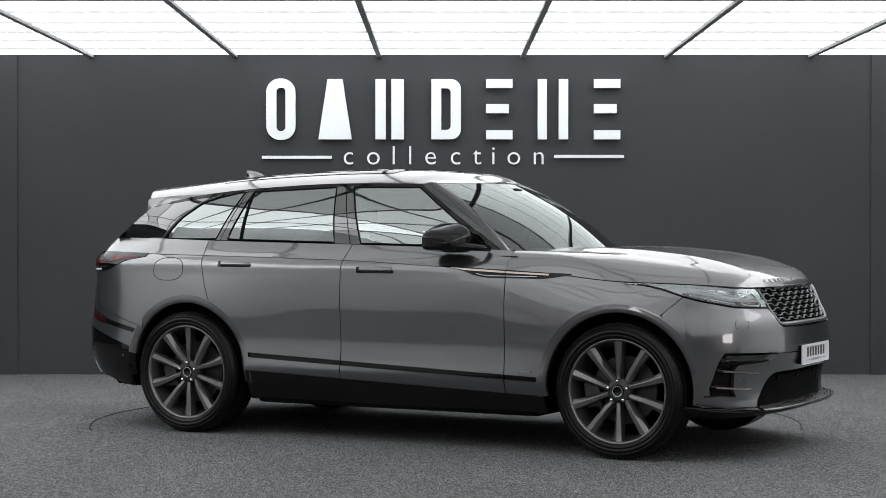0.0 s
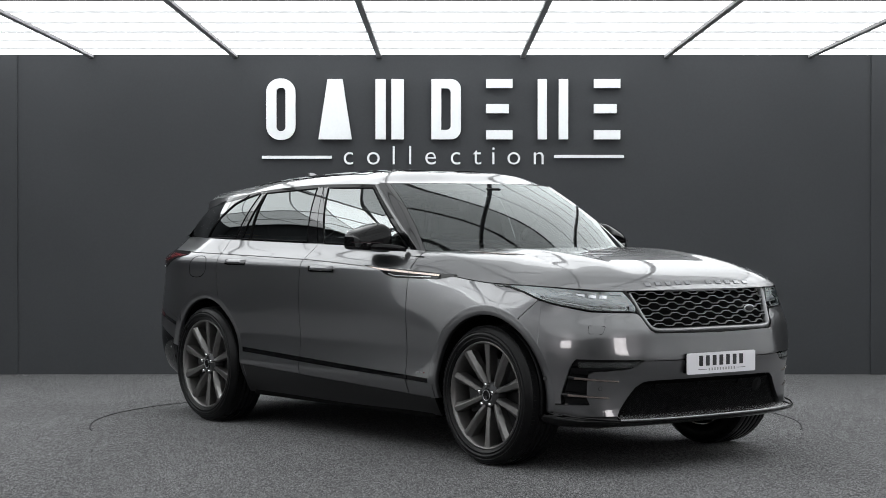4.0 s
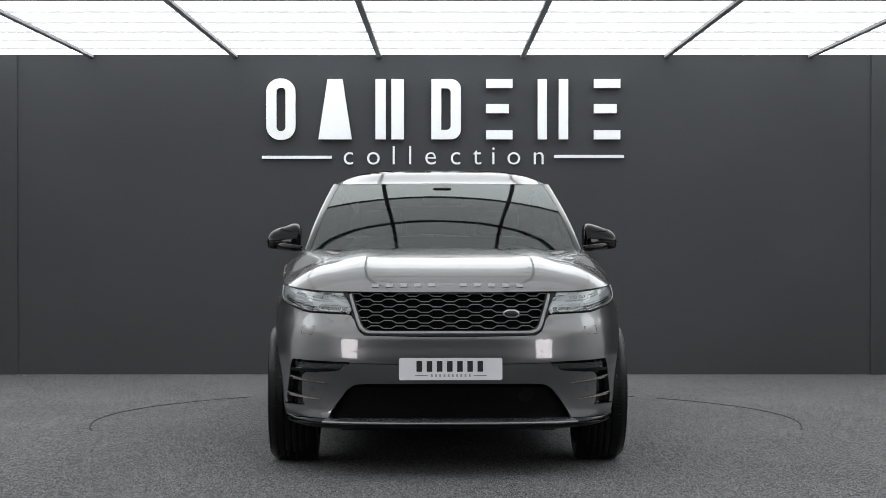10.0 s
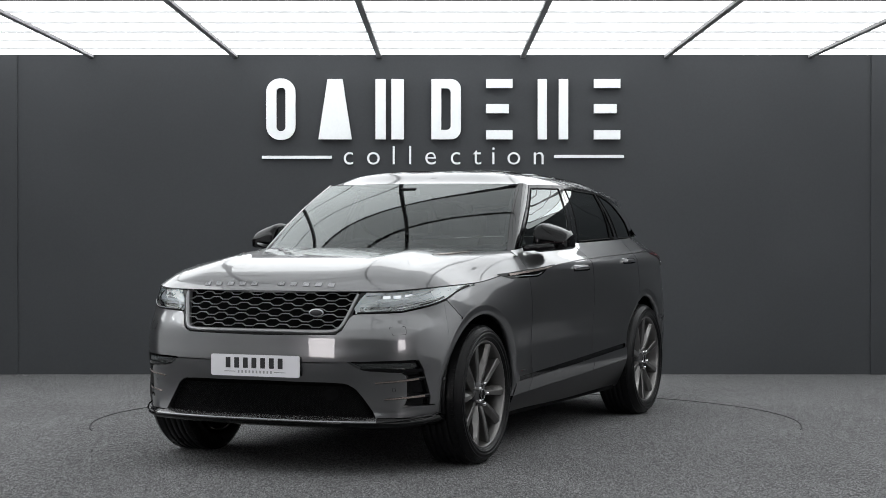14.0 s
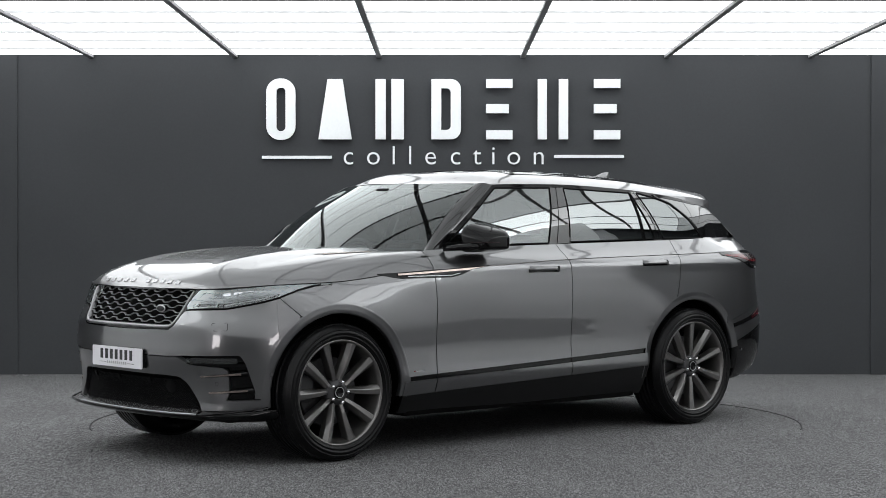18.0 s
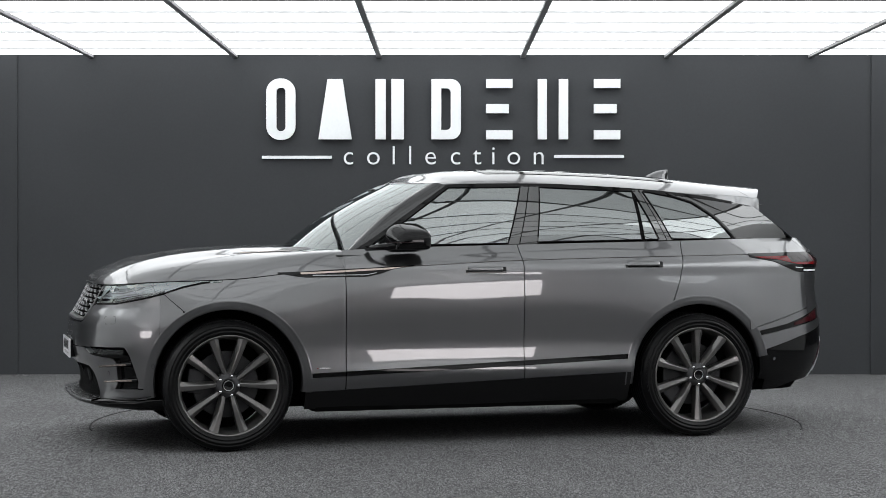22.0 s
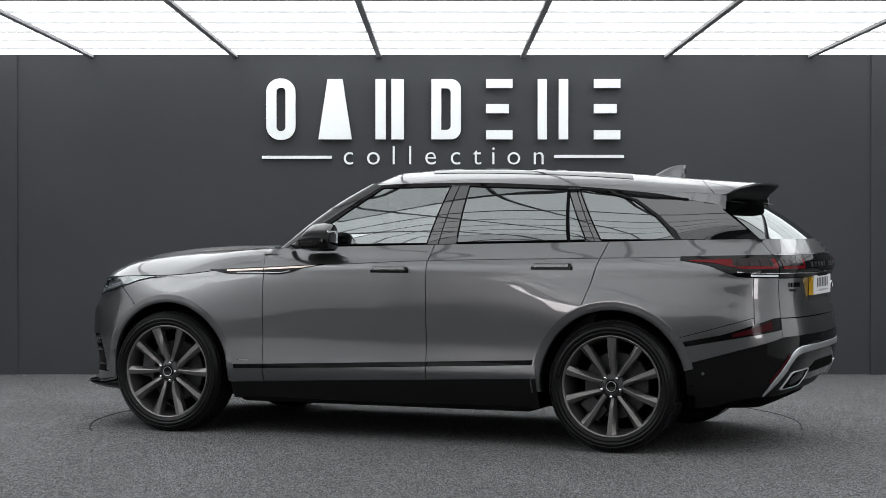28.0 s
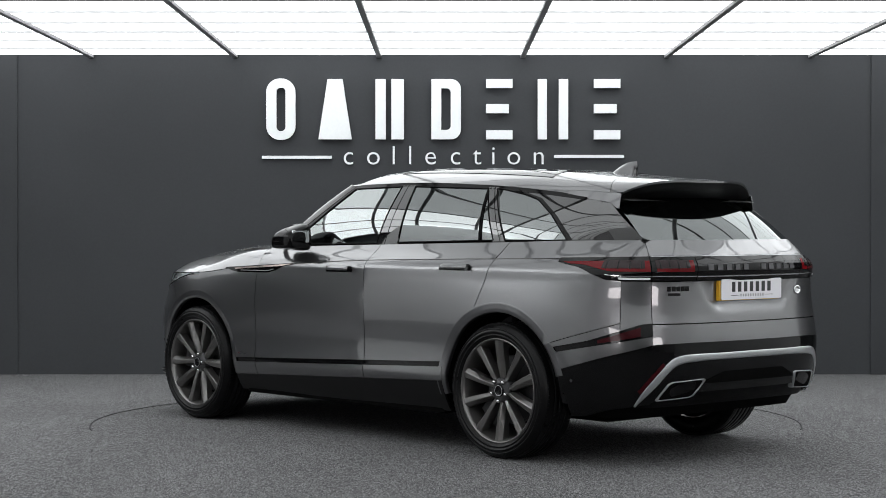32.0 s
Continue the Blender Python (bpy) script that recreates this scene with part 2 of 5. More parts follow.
def room():
    bm = bmesh.new()
    box(bm, -7.0, 7.0, -17.0, WALL_Y + 0.3, -0.2, 0.0)
    floor = part("floor", bm, M_CARPET, None)
    tagged(floor, "grey flecked loop-pile carpet floor", "floor", kind="structure")
    # back wall: a broad middle field and two slightly proud side fields
    bm = bmesh.new()
    box(bm, -3.735, 3.621, WALL_Y, WALL_Y + 0.2, 0.0, ROOM_H + 0.3)
    wall = part("wall_north", bm, M_WALL, None)
    tagged(wall, "matt charcoal grey painted back wall", "wall", kind="structure")
    for k, (x0, x1) in enumerate(((-7.0, -3.735), (3.621, 7.0))):
        bm = bmesh.new()
        box(bm, x0, x1, WALL_Y - 0.02, WALL_Y + 0.2, 0.0, ROOM_H + 0.3)
        w = part("wall_north_%d" % (k + 1), bm, M_WALL, None)
        tagged(w, "charcoal grey painted side field of the wall", "wall", kind="structure")
    for n, d, m, lb in (("wall_west_0", (-7.2, -7.0, 0.05, WALL_Y + 0.2), M_WALL, "charcoal grey painted studio wall"), ("wall_west_1", (-5.4, -5.2, -5.4, -0.1), M_PALE, "plain white studio side wall"), ("wall_west_2", (-7.2, -7.0, -17, 0.05), M_FAR, "plain mid-grey studio wall"),
                        ("wall_east_0", (7.0, 7.2, 0.05, WALL_Y + 0.2), M_WALL, "charcoal grey painted studio wall"), ("wall_east_1", (5.2, 5.4, -5.4, -0.1), M_PALE, "plain white studio side wall"), ("wall_east_2", (7.0, 7.2, -17, 0.05), M_FAR, "plain mid-grey studio wall"),
                        ("wall_south", (-7.0, 7.0, -17.2, -17.0), M_SOUTH, "plain grey studio wall")):
        bm = bmesh.new()
        box(bm, *d, 0.0, ROOM_H - 0.02 if d[1] - d[0] < 1 and abs(d[0]) < 6 else ROOM_H + 0.3)
        tagged(part(n, bm, m, None), lb, "wall", kind="structure")
    # luminous ceiling: rows of panels with fine gaps; the rows towards the back wall are the brightest
    bm = bmesh.new()
    x_beams = [-3.095 + 1.2385 * k for k in range(-3, 9)]
    y_seams = [4.16 - 0.635 * k for k in range(0, 30)]
    for x0, x1 in zip(x_beams, x_beams[1:]):
        for r, (y1, y0) in enumerate(zip(y_seams, y_seams[1:])):
            n = len(bm.faces)
            box(bm, x0 + 0.01, x1 - 0.01, y0 + 0.007, y1 - 0.007, ROOM_H + 0.012, ROOM_H + 0.03)
            bm.faces.ensure_lookup_table()
            for f in bm.faces[n:]:
                f.material_index = 3 if r > 13 or (abs(x0 + x1) > 8.6 and r < 4) else 4 if r == 0 else 0 if abs(x0 + x1) > 5.0 and 4 < r < 11 else 1 if r < 6 else 3 if r < 9 else 2
    ceil = part("ceiling", bm, M_PANEL, None)
    ceil.data.materials.append(M_PANEL_WALL)
    ceil.data.materials.append(M_PANEL_KEY)
    ceil.data.materials.append(M_PANEL_DIM)
    ceil.data.materials.append(M_PANEL_EDGE)
    tagged(ceil, "white luminous panel ceiling, brightly lit", "ceiling", kind="structure")
    bm = bmesh.new()
    box(bm, -7.0, 7.0, -17.0, WALL_Y, ROOM_H + 0.05, ROOM_H + 0.15)
    tagged(part("ceiling_deck", bm, M_BEAM, None), "grey ceiling deck above the panels", "ceiling", kind="structure")
    for x in x_beams:
        bm = bmesh.new()
        box(bm, x - 0.021, x + 0.021, y_seams[-1], WALL_Y, ROOM_H - 0.012, ROOM_H + 0.05, bevel=0.003)
        tagged(part("ceiling_beam", bm, M_BEAM, None), "slim grey ceiling beam", "beam", group="ceiling beams", kind="structure")
    for y in y_seams[1:6] + y_seams[16:]:
        bm = bmesh.new()
        box(bm, x_beams[0], x_beams[-1], y - 0.007, y + 0.007, ROOM_H - 0.004, ROOM_H + 0.03)
        tagged(part("ceiling_bar", bm, M_BAR, None), "thin grey bar between ceiling panels", "ceiling bar", group="ceiling bars", kind="structure")
    for y in CROSS_BEAMS:
        bm = bmesh.new()
        box(bm, x_beams[0], x_beams[-1], y - 0.022, y + 0.022, ROOM_H + 0.002, ROOM_H + 0.05, bevel=0.003)
        tagged(part("ceiling_cross_beam", bm, M_BEAM, None), "grey ceiling cross beam", "beam", group="ceiling cross beams", kind="structure")
    # the turntable's seam in the carpet
    for a0, a1 in ((-15, 47), (52, 118), (129, 196)):
        bm = bmesh.new()
        tube(bm, [(-0.05 + 2.30 * math.cos(radians(a)), 0.42 + 2.13 * math.sin(radians(a)), 0.0) for a in np.linspace(a0, a1, 50)], 0.0045, 6)
        tagged(part("floor_seam", bm, M_SEAM, None, smooth=True), "thin dark circular turntable seam in the carpet", "seam", kind="structure")


CROSS_BEAMS = [4.16 - 0.635 * k for k in range(6, 16)]
room()


# ---------------------------------------------------------------- the car's skin
# plan outline, front centre to rear centre, with the inset from it at each height
Z_LEV = [0.20, 0.27, 0.34, 0.42, 0.50, 0.58, 0.66, 0.74, 0.82, 0.90, 0.98, 1.06, 1.13, 1.22]
PLAN = [
    ((2.255, 0.00), (.125, .056, .064, .055, .020, .003, .0075, .018, .060, .100, .155, .24, .40, .60)),
    ((2.250, 0.28), (.125, .056, .064, .055, .020, .003, .0075, .018, .060, .100, .155, .24, .40, .60)),
    ((2.197, 0.55), (.11, .048, .054, .050, .030, .004, .0085, .019, .056, .090, .140, .22, .35, .55)),
    ((2.090, 0.765), (.10, .040, .036, .034, .026, .012, .012, .022, .052, .075, .110, .18, .30, .45)),
    ((1.880, 0.908), (.10, .045, .024, .018, .014, .010, .010, .020, .038, .050, .080, .14, .24, .36)),
    ((1.600, 0.960), (.10, .060, .030, .020, .012, .008, .004, .004, .015, .038, .070, .11, .17, .26)),
    ((1.200, 0.980), (.10, .060, .030, .010, .010, .010, .006, .004, .012, .030, .055, .094, .165, .27)),
    ((0.700, 0.980), (.10, .060, .028, .004, .011, .016, .013, .008, .006, .010, .022, .050, .130, .23)),
    ((0.000, 0.982), (.10, .060, .028, .002, .012, .018, .014, .008, .004, .006, .012, .030, .112, .205)),
    ((-0.800, 0.978), (.10, .060, .028, .002, .011, .016, .012, .006, .002, .004, .010, .028, .108, .200)),
    ((-1.300, 0.975), (.10, .060, .028, .008, .010, .012, .006, .000, .003, .014, .030, .048, .116, .200)),
    ((-1.750, 0.955), (.12, .070, .030, .012, .004, .002, .000, .002, .010, .024, .040, .058, .126, .225)),
    ((-2.090, 0.895), (.14, .080, .035, .015, .004, .002, .002, .006, .014, .022, .030, .048, .140, .27)),
    ((-2.310, 0.780), (.18, .11, .055, .020, .006, .002, .002, .010, .022, .030, .034, .040, .115, .235)),
    ((-2.425, 0.580), (.22, .16, .085, .035, .010, .002, .002, .012, .028, .036, .036, .024, .070, .160)),
    ((-2.470, 0.300), (.24, .19, .105, .045, .016, .004, .000, .012, .030, .040, .036, .014, .050, .120)),
    ((-2.480, 0.000), (.25, .20, .110, .050, .020, .005, .000, .012, .030, .040, .036, .012, .046, .105)),
]
_pts = np.array([p for p, _ in PLAN])
_mir = np.vstack([_pts[:0:-1] * (1, -1), _pts, _pts[-2::-1] * (1, -1)])
_k = np.arange(len(_mir))
_cv = catmull(_k, _mir)
_fine = np.array([_cv(a) for a in np.linspace(len(_pts) - 1, 2 * len(_pts) - 2, 1201)])
_seg = np.concatenate([[0], np.cumsum(np.linalg.norm(np.diff(_fine, axis=0), axis=1))])
S_END = float(_seg[-1])
_fine[:, 1] *= 1 - 0.021 * np.clip((np.abs(_fine[:, 1]) - 0.45) / 0.45, 0, 1)   # true half width 0.96 m
_tan = np.gradient(_fine, axis=0)
_tan /= np.linalg.norm(_tan, axis=1, keepdims=True)
_ins = np.array([i for _, i in PLAN])
_s_key = np.interp(np.linspace(0, 1200, len(PLAN)), np.arange(1201), _seg)
_ins_dense = np.array([catmull(Z_LEV, row)(z) for row in _ins for z in np.linspace(0.2, 1.22, 103)]).reshape(len(PLAN), 103)
_ins_s = catmull(_s_key, _ins_dense)
_ins_grid = np.array([_ins_s(s) for s in _seg])


def skin(s, z, out=0.0):
    """The body's surface: s metres along the plan outline from the front centre (negative: the right side), z up, out proud of it."""
    a = abs(s)
    f = float(np.interp(a, _seg, np.arange(1201)))
    i = min(int(f), 1199)
    w = f - i
    p = _fine[i] * (1 - w) + _fine[i + 1] * w
    t = _tan[i] * (1 - w) + _tan[i + 1] * w
    g = _ins_grid[i] * (1 - w) + _ins_grid[i + 1] * w
    q = min(max((z - 0.2) / 0.01, 0), 101.999)
    j = int(q)
    d = g[j] * (1 - q + j) + g[j + 1] * (q - j) - out
    n = np.array((-t[1], t[0]))
    if n[0] * (p[0] + 0.1) + n[1] * p[1] < 0:
        n = -n
    x, y = p - n * d
    return np.array((x, y if s >= 0 else -y, z))


def s_of_x(x):
    """Arc position where the outline has this x."""
    return float(np.interp(-x, -_fine[:, 0], _seg))


def x_of_s(s):
    return float(np.interp(abs(s), _seg, _fine[:, 0]))


crease_x = spline([2.3, 2.10, 2.0, 1.86, 1.42, 0.97, 0.3, -0.25, -1.82, -2.6], [0.936, 0.940, 0.949, 0.960, 0.974, 1.017, 1.048, 1.074, 1.104, 1.118])
belt_x = spline([2.3, 0.9, 0.51, -0.37, -1.37, -1.82, -2.6], [1.0, 1.13, 1.147, 1.168, 1.187, 1.198, 1.205])


def crease(s):
    return crease_x(x_of_s(s))


def belt(s):
    return belt_x(x_of_s(s))


def panel(name, parent, material, s0, s1, z0, z1, na=24, nb=16, out=0.0, rim=0.014, label="", spread=None):
    """A piece of the skin between s0(z), s1(z) and z0(s), z1(s); each may be a number or a function."""
    fs0 = s0 if callable(s0) else (lambda z: s0)
    fs1 = s1 if callable(s1) else (lambda z: s1)
    fz0 = z0 if callable(z0) else (lambda s: z0)
    fz1 = z1 if callable(z1) else (lambda s: z1)
    P = []
    for a in (spread if spread is not None else np.linspace(0, 1, na)):
        row = []
        for b in np.linspace(0, 1, nb):
            z = 0.6
            for _ in range(6):
                s = fs0(z) + (fs1(z) - fs0(z)) * a
                z = fz0(s) + (fz1(s) - fz0(s)) * b
            row.append(skin(s, z, out))
        P.append(row)
    return sheet(name, P, material, parent, rim, label)


# ---------------------------------------------------------------- lines of the cabin
rail_z = spline([0.40, 0.15, -0.03, -0.43, -1.05, -1.40, -1.7, -2.0, -2.3], [1.525, 1.525, 1.532, 1.536, 1.514, 1.488, 1.455, 1.410, 1.35])
rail_y = spline([0.40, 0.10, -0.4, -1.0, -1.6, -2.0, -2.4], [0.645, 0.665, 0.680, 0.670, 0.625, 0.570, 0.53])
roof_z = spline([0.32, 0.222, 0.114, -0.067, -0.32, -0.69, -1.05, -1.43, -1.61, -2.3], [1.537, 1.574, 1.603, 1.622, 1.631, 1.625, 1.612, 1.589, 1.572, 1.512])
_belt_edge = np.array([skin(s, belt(s)) for s in np.linspace(s_of_x(1.1), S_END, 300)])


def glass_y(x, z, out=0.0):
    """The cabin side's surface: y for a point (x, z)."""
    yb = float(np.interp(-x, -_belt_edge[:, 0], _belt_edge[:, 1])) - 0.012
    zb = belt_x(x)
    t = (z - zb) / (rail_z(x) - zb)
    return yb + (rail_y(x) - yb) * t + 0.022 * math.sin(math.pi * min(max(t, 0), 1)) + out


# ---------------------------------------------------------------- the car
car = new("car")
tagged(car, "dark grey metallic luxury SUV with dark grey alloy wheels", "car")
HUB_F, HUB_R, HUB_Z, ARCH_R = 1.437, -1.437, 0.38, 0.472
GAP = 0.005


def table(*pairs):
    """A straight-line table: s -> z."""
    xs, ys = zip(*pairs)
    return lambda s: float(np.interp(abs(s), xs, ys))


def arch(s, hub, r=ARCH_R):
    d = x_of_s(s) - hub
    return HUB_Z + math.sqrt(max(r * r - d * d, 0)) if abs(d) < r else 0.0


def columns(s_a, s_b, n=60, r=ARCH_R, extra=()):
    """Fractions from s_a to s_b that crowd where a wheel arch runs steep."""
    lo, hi = min(s_a, s_b), max(s_a, s_b)
    base = set(np.linspace(lo, hi, 24)) | {e for e in extra if lo < e < hi}
    for hub in (HUB_F, HUB_R):
        for t in np.linspace(0.02, math.pi - 0.02, n):
            s = s_of_x(hub + r * math.cos(t))
            if lo < s < hi:
                base.add(s)
        for e in (-r - 0.001, r + 0.001):
            s = s_of_x(hub + e)
            if lo < s < hi:
                base.add(s)
    return [(s - s_a) / (s_b - s_a) for s in sorted(base, reverse=s_a > s_b)]


S_DF, S_DB, S_DR = s_of_x(0.76), s_of_x(-0.315), s_of_x(-1.375)
S_WF = 1.118                      # front end of the wing
S_GATE = 5.365                    # edge of the tailgate


def rear_edge(z):
    """Rear edge of the rear door, which sweeps forward over the wheel arch."""
    x = float(np.interp(z, [0.43, 0.50, 0.60, 0.70, 0.76, 0.80, 0.82, 0.95, 1.20],
                        [-0.966, -0.979, -1.018, -1.088, -1.155, -1.220, -1.262, -1.315, -1.385]))
    return s_of_x(x)


# lines of the front
LAMP_LOW = table((0.50, 0.826), (0.547, 0.828), (0.82, 0.836), (1.02, 0.868), (1.13, 0.893), (1.25, 0.930), (1.36, 0.953), (1.50, 0.964))
BUMP_TOP = table((0.0, 0.715), (0.44, 0.722), (0.475, 0.745), (0.505, 0.800), (0.53, 0.824), (0.547, 0.825), (0.82, 0.832), (1.02, 0.864), (1.13, 0.889))
VENT_TOP = table((0.0, 0.583), (0.494, 0.583), (0.53, 0.588), (0.88, 0.594), (0.95, 0.590), (1.2, 0.590))
# lines of the rear
Q_LOW = table((4.0, 0.45), (4.60, 0.45), (4.70, 0.640), (5.0, 0.722), (5.15, 0.762), (5.20, 0.775))
STRIP_TOP = table((4.6, 0.600), (4.72, 0.620), (5.0, 0.672), (5.06, 0.690), (5.30, 0.762), (5.385, 0.770))
STRIP_LOW = table((4.6, 0.575), (4.72, 0.595), (5.04, 0.650), (5.36, 0.702), (5.385, 0.704))
BLACK_TOP = table((4.6, 0.440), (4.80, 0.508), (5.10, 0.590), (5.38, 0.658), (5.6, 0.664), (6.2, 0.664))
LAMP_R_LOW = table((4.763, 1.088), (4.84, 1.075), (4.93, 1.060), (5.0, 1.030), (5.09, 0.998), (5.20, 0.990), (6.2, 0.986))
LAMP_R_TOP = lambda s: crease(s) + 0.004


def sill_line(dz):
    """A line along the sill, which rises towards the rear."""
    return lambda s: 0.4695 - 0.0394 * x_of_s(s) + dz


def sensor(parent, s, z, r=0.009):
    """A small round parking sensor, flush in the bumper, with a fine gap round it."""
    ring = [2 * math.pi * k / 20 for k in range(20)]
    P = [[skin(s + r * q * math.cos(t), z + r * q * math.sin(t), o) for q, o in ((1.25, 0.0006), (1.05, 0.0008))] for t in ring + ring[:1]]
    gap = sheet("parking_sensor", P, M_INNER, parent, rim=0.0, label="round parking sensor")
    bm = bmesh.new()
    vs = [bm.verts.new(skin(s + r * math.cos(t), z + r * math.sin(t), 0.0015)) for t in ring]
    bm.faces.new(vs if s < 0 else vs[::-1])
    part("sensor_face", bm, M_PAINT, gap)


def car_sides():
    for sd in (1, -1):
        top = lambda s: crease(s) - 0.003
        door = panel("front_door", car, M_PAINT, sd * (S_DF + GAP / 2), sd * (S_DB - GAP / 2), sill_line(0.003), top, 44, 36)
        rdoor = panel("rear_door", car, M_PAINT, sd * (S_DB + GAP / 2), lambda z: sd * (rear_edge(z) - GAP / 2), sill_line(0.003), top, 44, 40)
        up = lambda s: crease(s) + 0.002
        panel("door_shoulder", door, M_PAINT, sd * (S_DF + GAP / 2), sd * (S_DB - GAP / 2), up, belt, 30, 10)
        panel("door_shoulder", rdoor, M_PAINT, sd * (S_DB + GAP / 2), lambda z: sd * (rear_edge(z) - GAP / 2), up, belt, 30, 10)
        panel("quarter_shoulder", car, M_PAINT, lambda z: sd * (rear_edge(z) + GAP / 2), sd * (S_GATE - GAP / 2), up, belt, 34, 10)
        panel("belt_trim", car, M_BLACK, sd * s_of_x(0.62), sd * s_of_x(-1.95), belt, lambda s: belt(s) + 0.012, 60, 3, out=-0.004, label="gloss black window belt trim")
        # wing
        gap_line = lambda s: 0.893 - (s - 1.134) * 0.827
        sw0, sw1 = 1.138, S_DF - GAP / 2
        P = []
        for a in columns(sw0, sw1, extra=(1.16, 1.2, 1.246, 1.25, 1.36, 1.47, 1.474)):
            s0 = sw0 + (sw1 - sw0) * a
            z0 = max(sill_line(0.003)(s0), arch(s0, HUB_F), gap_line(s0) + 0.003)
            z1 = LAMP_LOW(s0) - 0.003 if s0 < 1.472 else top(s0)
            P.append([skin(sd * s0, z0 + (z1 - z0) * b) for b in np.linspace(0, 1, 26)])
        sheet("front_wing", P, M_PAINT, car)
        # quarter
        q0, q1 = s_of_x(-1.262), 5.185
        P = []
        for a in columns(q0, q1, extra=(4.70, 4.763, 4.84, 4.93, 5.0, 5.09, 5.13)):
            row = []
            for b in np.linspace(0, 1, 26):
                z = 0.9
                for _ in range(5):
                    e = rear_edge(max(z, 0.82)) + GAP / 2
                    s0 = e + (q1 - e) * a
                    z0 = max(arch(s0, HUB_R), Q_LOW(s0))
                    z1 = top(s0) if s0 < 4.763 else LAMP_R_LOW(s0) - 0.003
                    z = z0 + (z1 - z0) * b
                row.append(skin(sd * s0, z))
            P.append(row)
        sheet("rear_quarter", P, M_PAINT, car)
        panel("bumper_corner", car, M_PAINT, sd * 5.189, sd * (S_GATE - GAP / 2), lambda s: STRIP_TOP(s) + 0.002, lambda s: LAMP_R_LOW(s) - 0.003, 10, 16)
        # painted bumper band above the black strip, the strip, and the band below it
        b0 = s_of_x(HUB_R - 0.345)
        panel("bumper_band", car, M_PAINT, sd * b0, sd * 5.185, lambda s: max(STRIP_TOP(s) + 0.002, arch(s, HUB_R)), lambda s: max(Q_LOW(abs(s)) - 0.004, STRIP_TOP(s) + 0.004), 34, 6)
        panel("bumper_strip", car, M_BLACK, sd * b0, sd * S_GATE, lambda s: max(STRIP_LOW(s), arch(s, HUB_R)), lambda s: max(STRIP_TOP(s), arch(s, HUB_R) + 0.004), 34, 4, out=-0.006)
        panel("reflector", car, M_REFLECTOR, sd * 5.06, sd * 5.30, lambda s: STRIP_LOW(s) + 0.008 + 0.02 * max(0, abs(s) - 5.2), lambda s: STRIP_TOP(s) - 0.012, 14, 4, out=-0.003, label="red rear reflector")
        panel("bumper_band", car, M_PAINT, sd * b0, sd * S_GATE, lambda s: max(BLACK_TOP(s) + 0.002, arch(s, HUB_R)), lambda s: max(STRIP_LOW(s) - 0.002, arch(s, HUB_R) + 0.003), 34, 6)
        panel("bumper_skirt", car, M_BLACK, sd * b0, sd * S_GATE, lambda s: max(float(np.interp(abs(s), [4.7, 4.95, 5.1, 5.4], [0.25, 0.27, 0.31, 0.35])), arch(s, HUB_R)), lambda s: max(BLACK_TOP(s), arch(s, HUB_R) + 0.004), nb=16, spread=columns(b0, S_GATE))
        # sills
        ss0, ss1 = s_of_x(HUB_F - 0.445), s_of_x(HUB_R + 0.445)
        panel("sill", car, M_SILL, sd * ss0, sd * ss1, 0.225, sill_line(-0.106), 50, 10, label="matt black sill")
        for e0, e1 in ((ss0, S_DF - 0.003), (S_DF + 0.003, S_DB - 0.003), (S_DB + 0.003, ss1)):
            panel("sill_strip", car, M_PAINT, sd * e0, sd * e1, sill_line(-0.103), sill_line(-0.026), 40, 8)
            panel("sill_moulding", car, M_BLACK, sd * e0, sd * e1, sill_line(-0.024), sill_line(0.0), 40, 4, out=-0.008)
        # flared lips round the wheel arches
        for hub in (HUB_F, HUB_R):
            spans = ((-0.16, math.pi + 0.12, M_PAINT),) if hub > 0 else ((-0.12, math.pi - 0.22, M_PAINT), (math.pi - 0.22, math.pi + 0.10, M_BLACK))
            for t0, t1, lip_paint in spans:
                P = []
                for t in np.linspace(t0, t1, 72 if t1 - t0 > 1 else 12):
                    row = []
                    for r, o in ((0.422, -0.034), (0.424, -0.012), (0.428, -0.0075), (0.450, -0.004), (0.466, -0.0015), (0.474, 0.0008), (0.480, 0.0)):
                        x, z = hub + r * math.cos(t), HUB_Z + r * math.sin(t)
                        row.append(skin(sd * s_of_x(x), max(z, 0.225), o))
                    P.append(row)
                sheet("arch_lip", P, lip_paint, car, rim=0.0)
            bm = bmesh.new()
            pr = []
            for t in np.linspace(-0.25, math.pi + 0.25, 40):
                ring = []
                for r, y in ((0.424, 0.945), (0.43, 0.90), (0.435, 0.62), (0.0, 0.60)):
                    x, z = hub + r * math.cos(t), HUB_Z + r * math.sin(t)
                    y = min(y, float(skin(s_of_x(x), max(z, 0.225))[1]) - (0.036 if r < 0.428 else 0.05)) if r else y
                    ring.append(bm.verts.new((x, sd * y, z)))
                pr.append(ring)
            for A, B in zip(pr, pr[1:]):
                for k in range(3):
                    bm.faces.new((A[k], A[k + 1], B[k + 1], B[k]))
            part("arch_liner", bm, M_INNER, car, "black wheel arch liner")
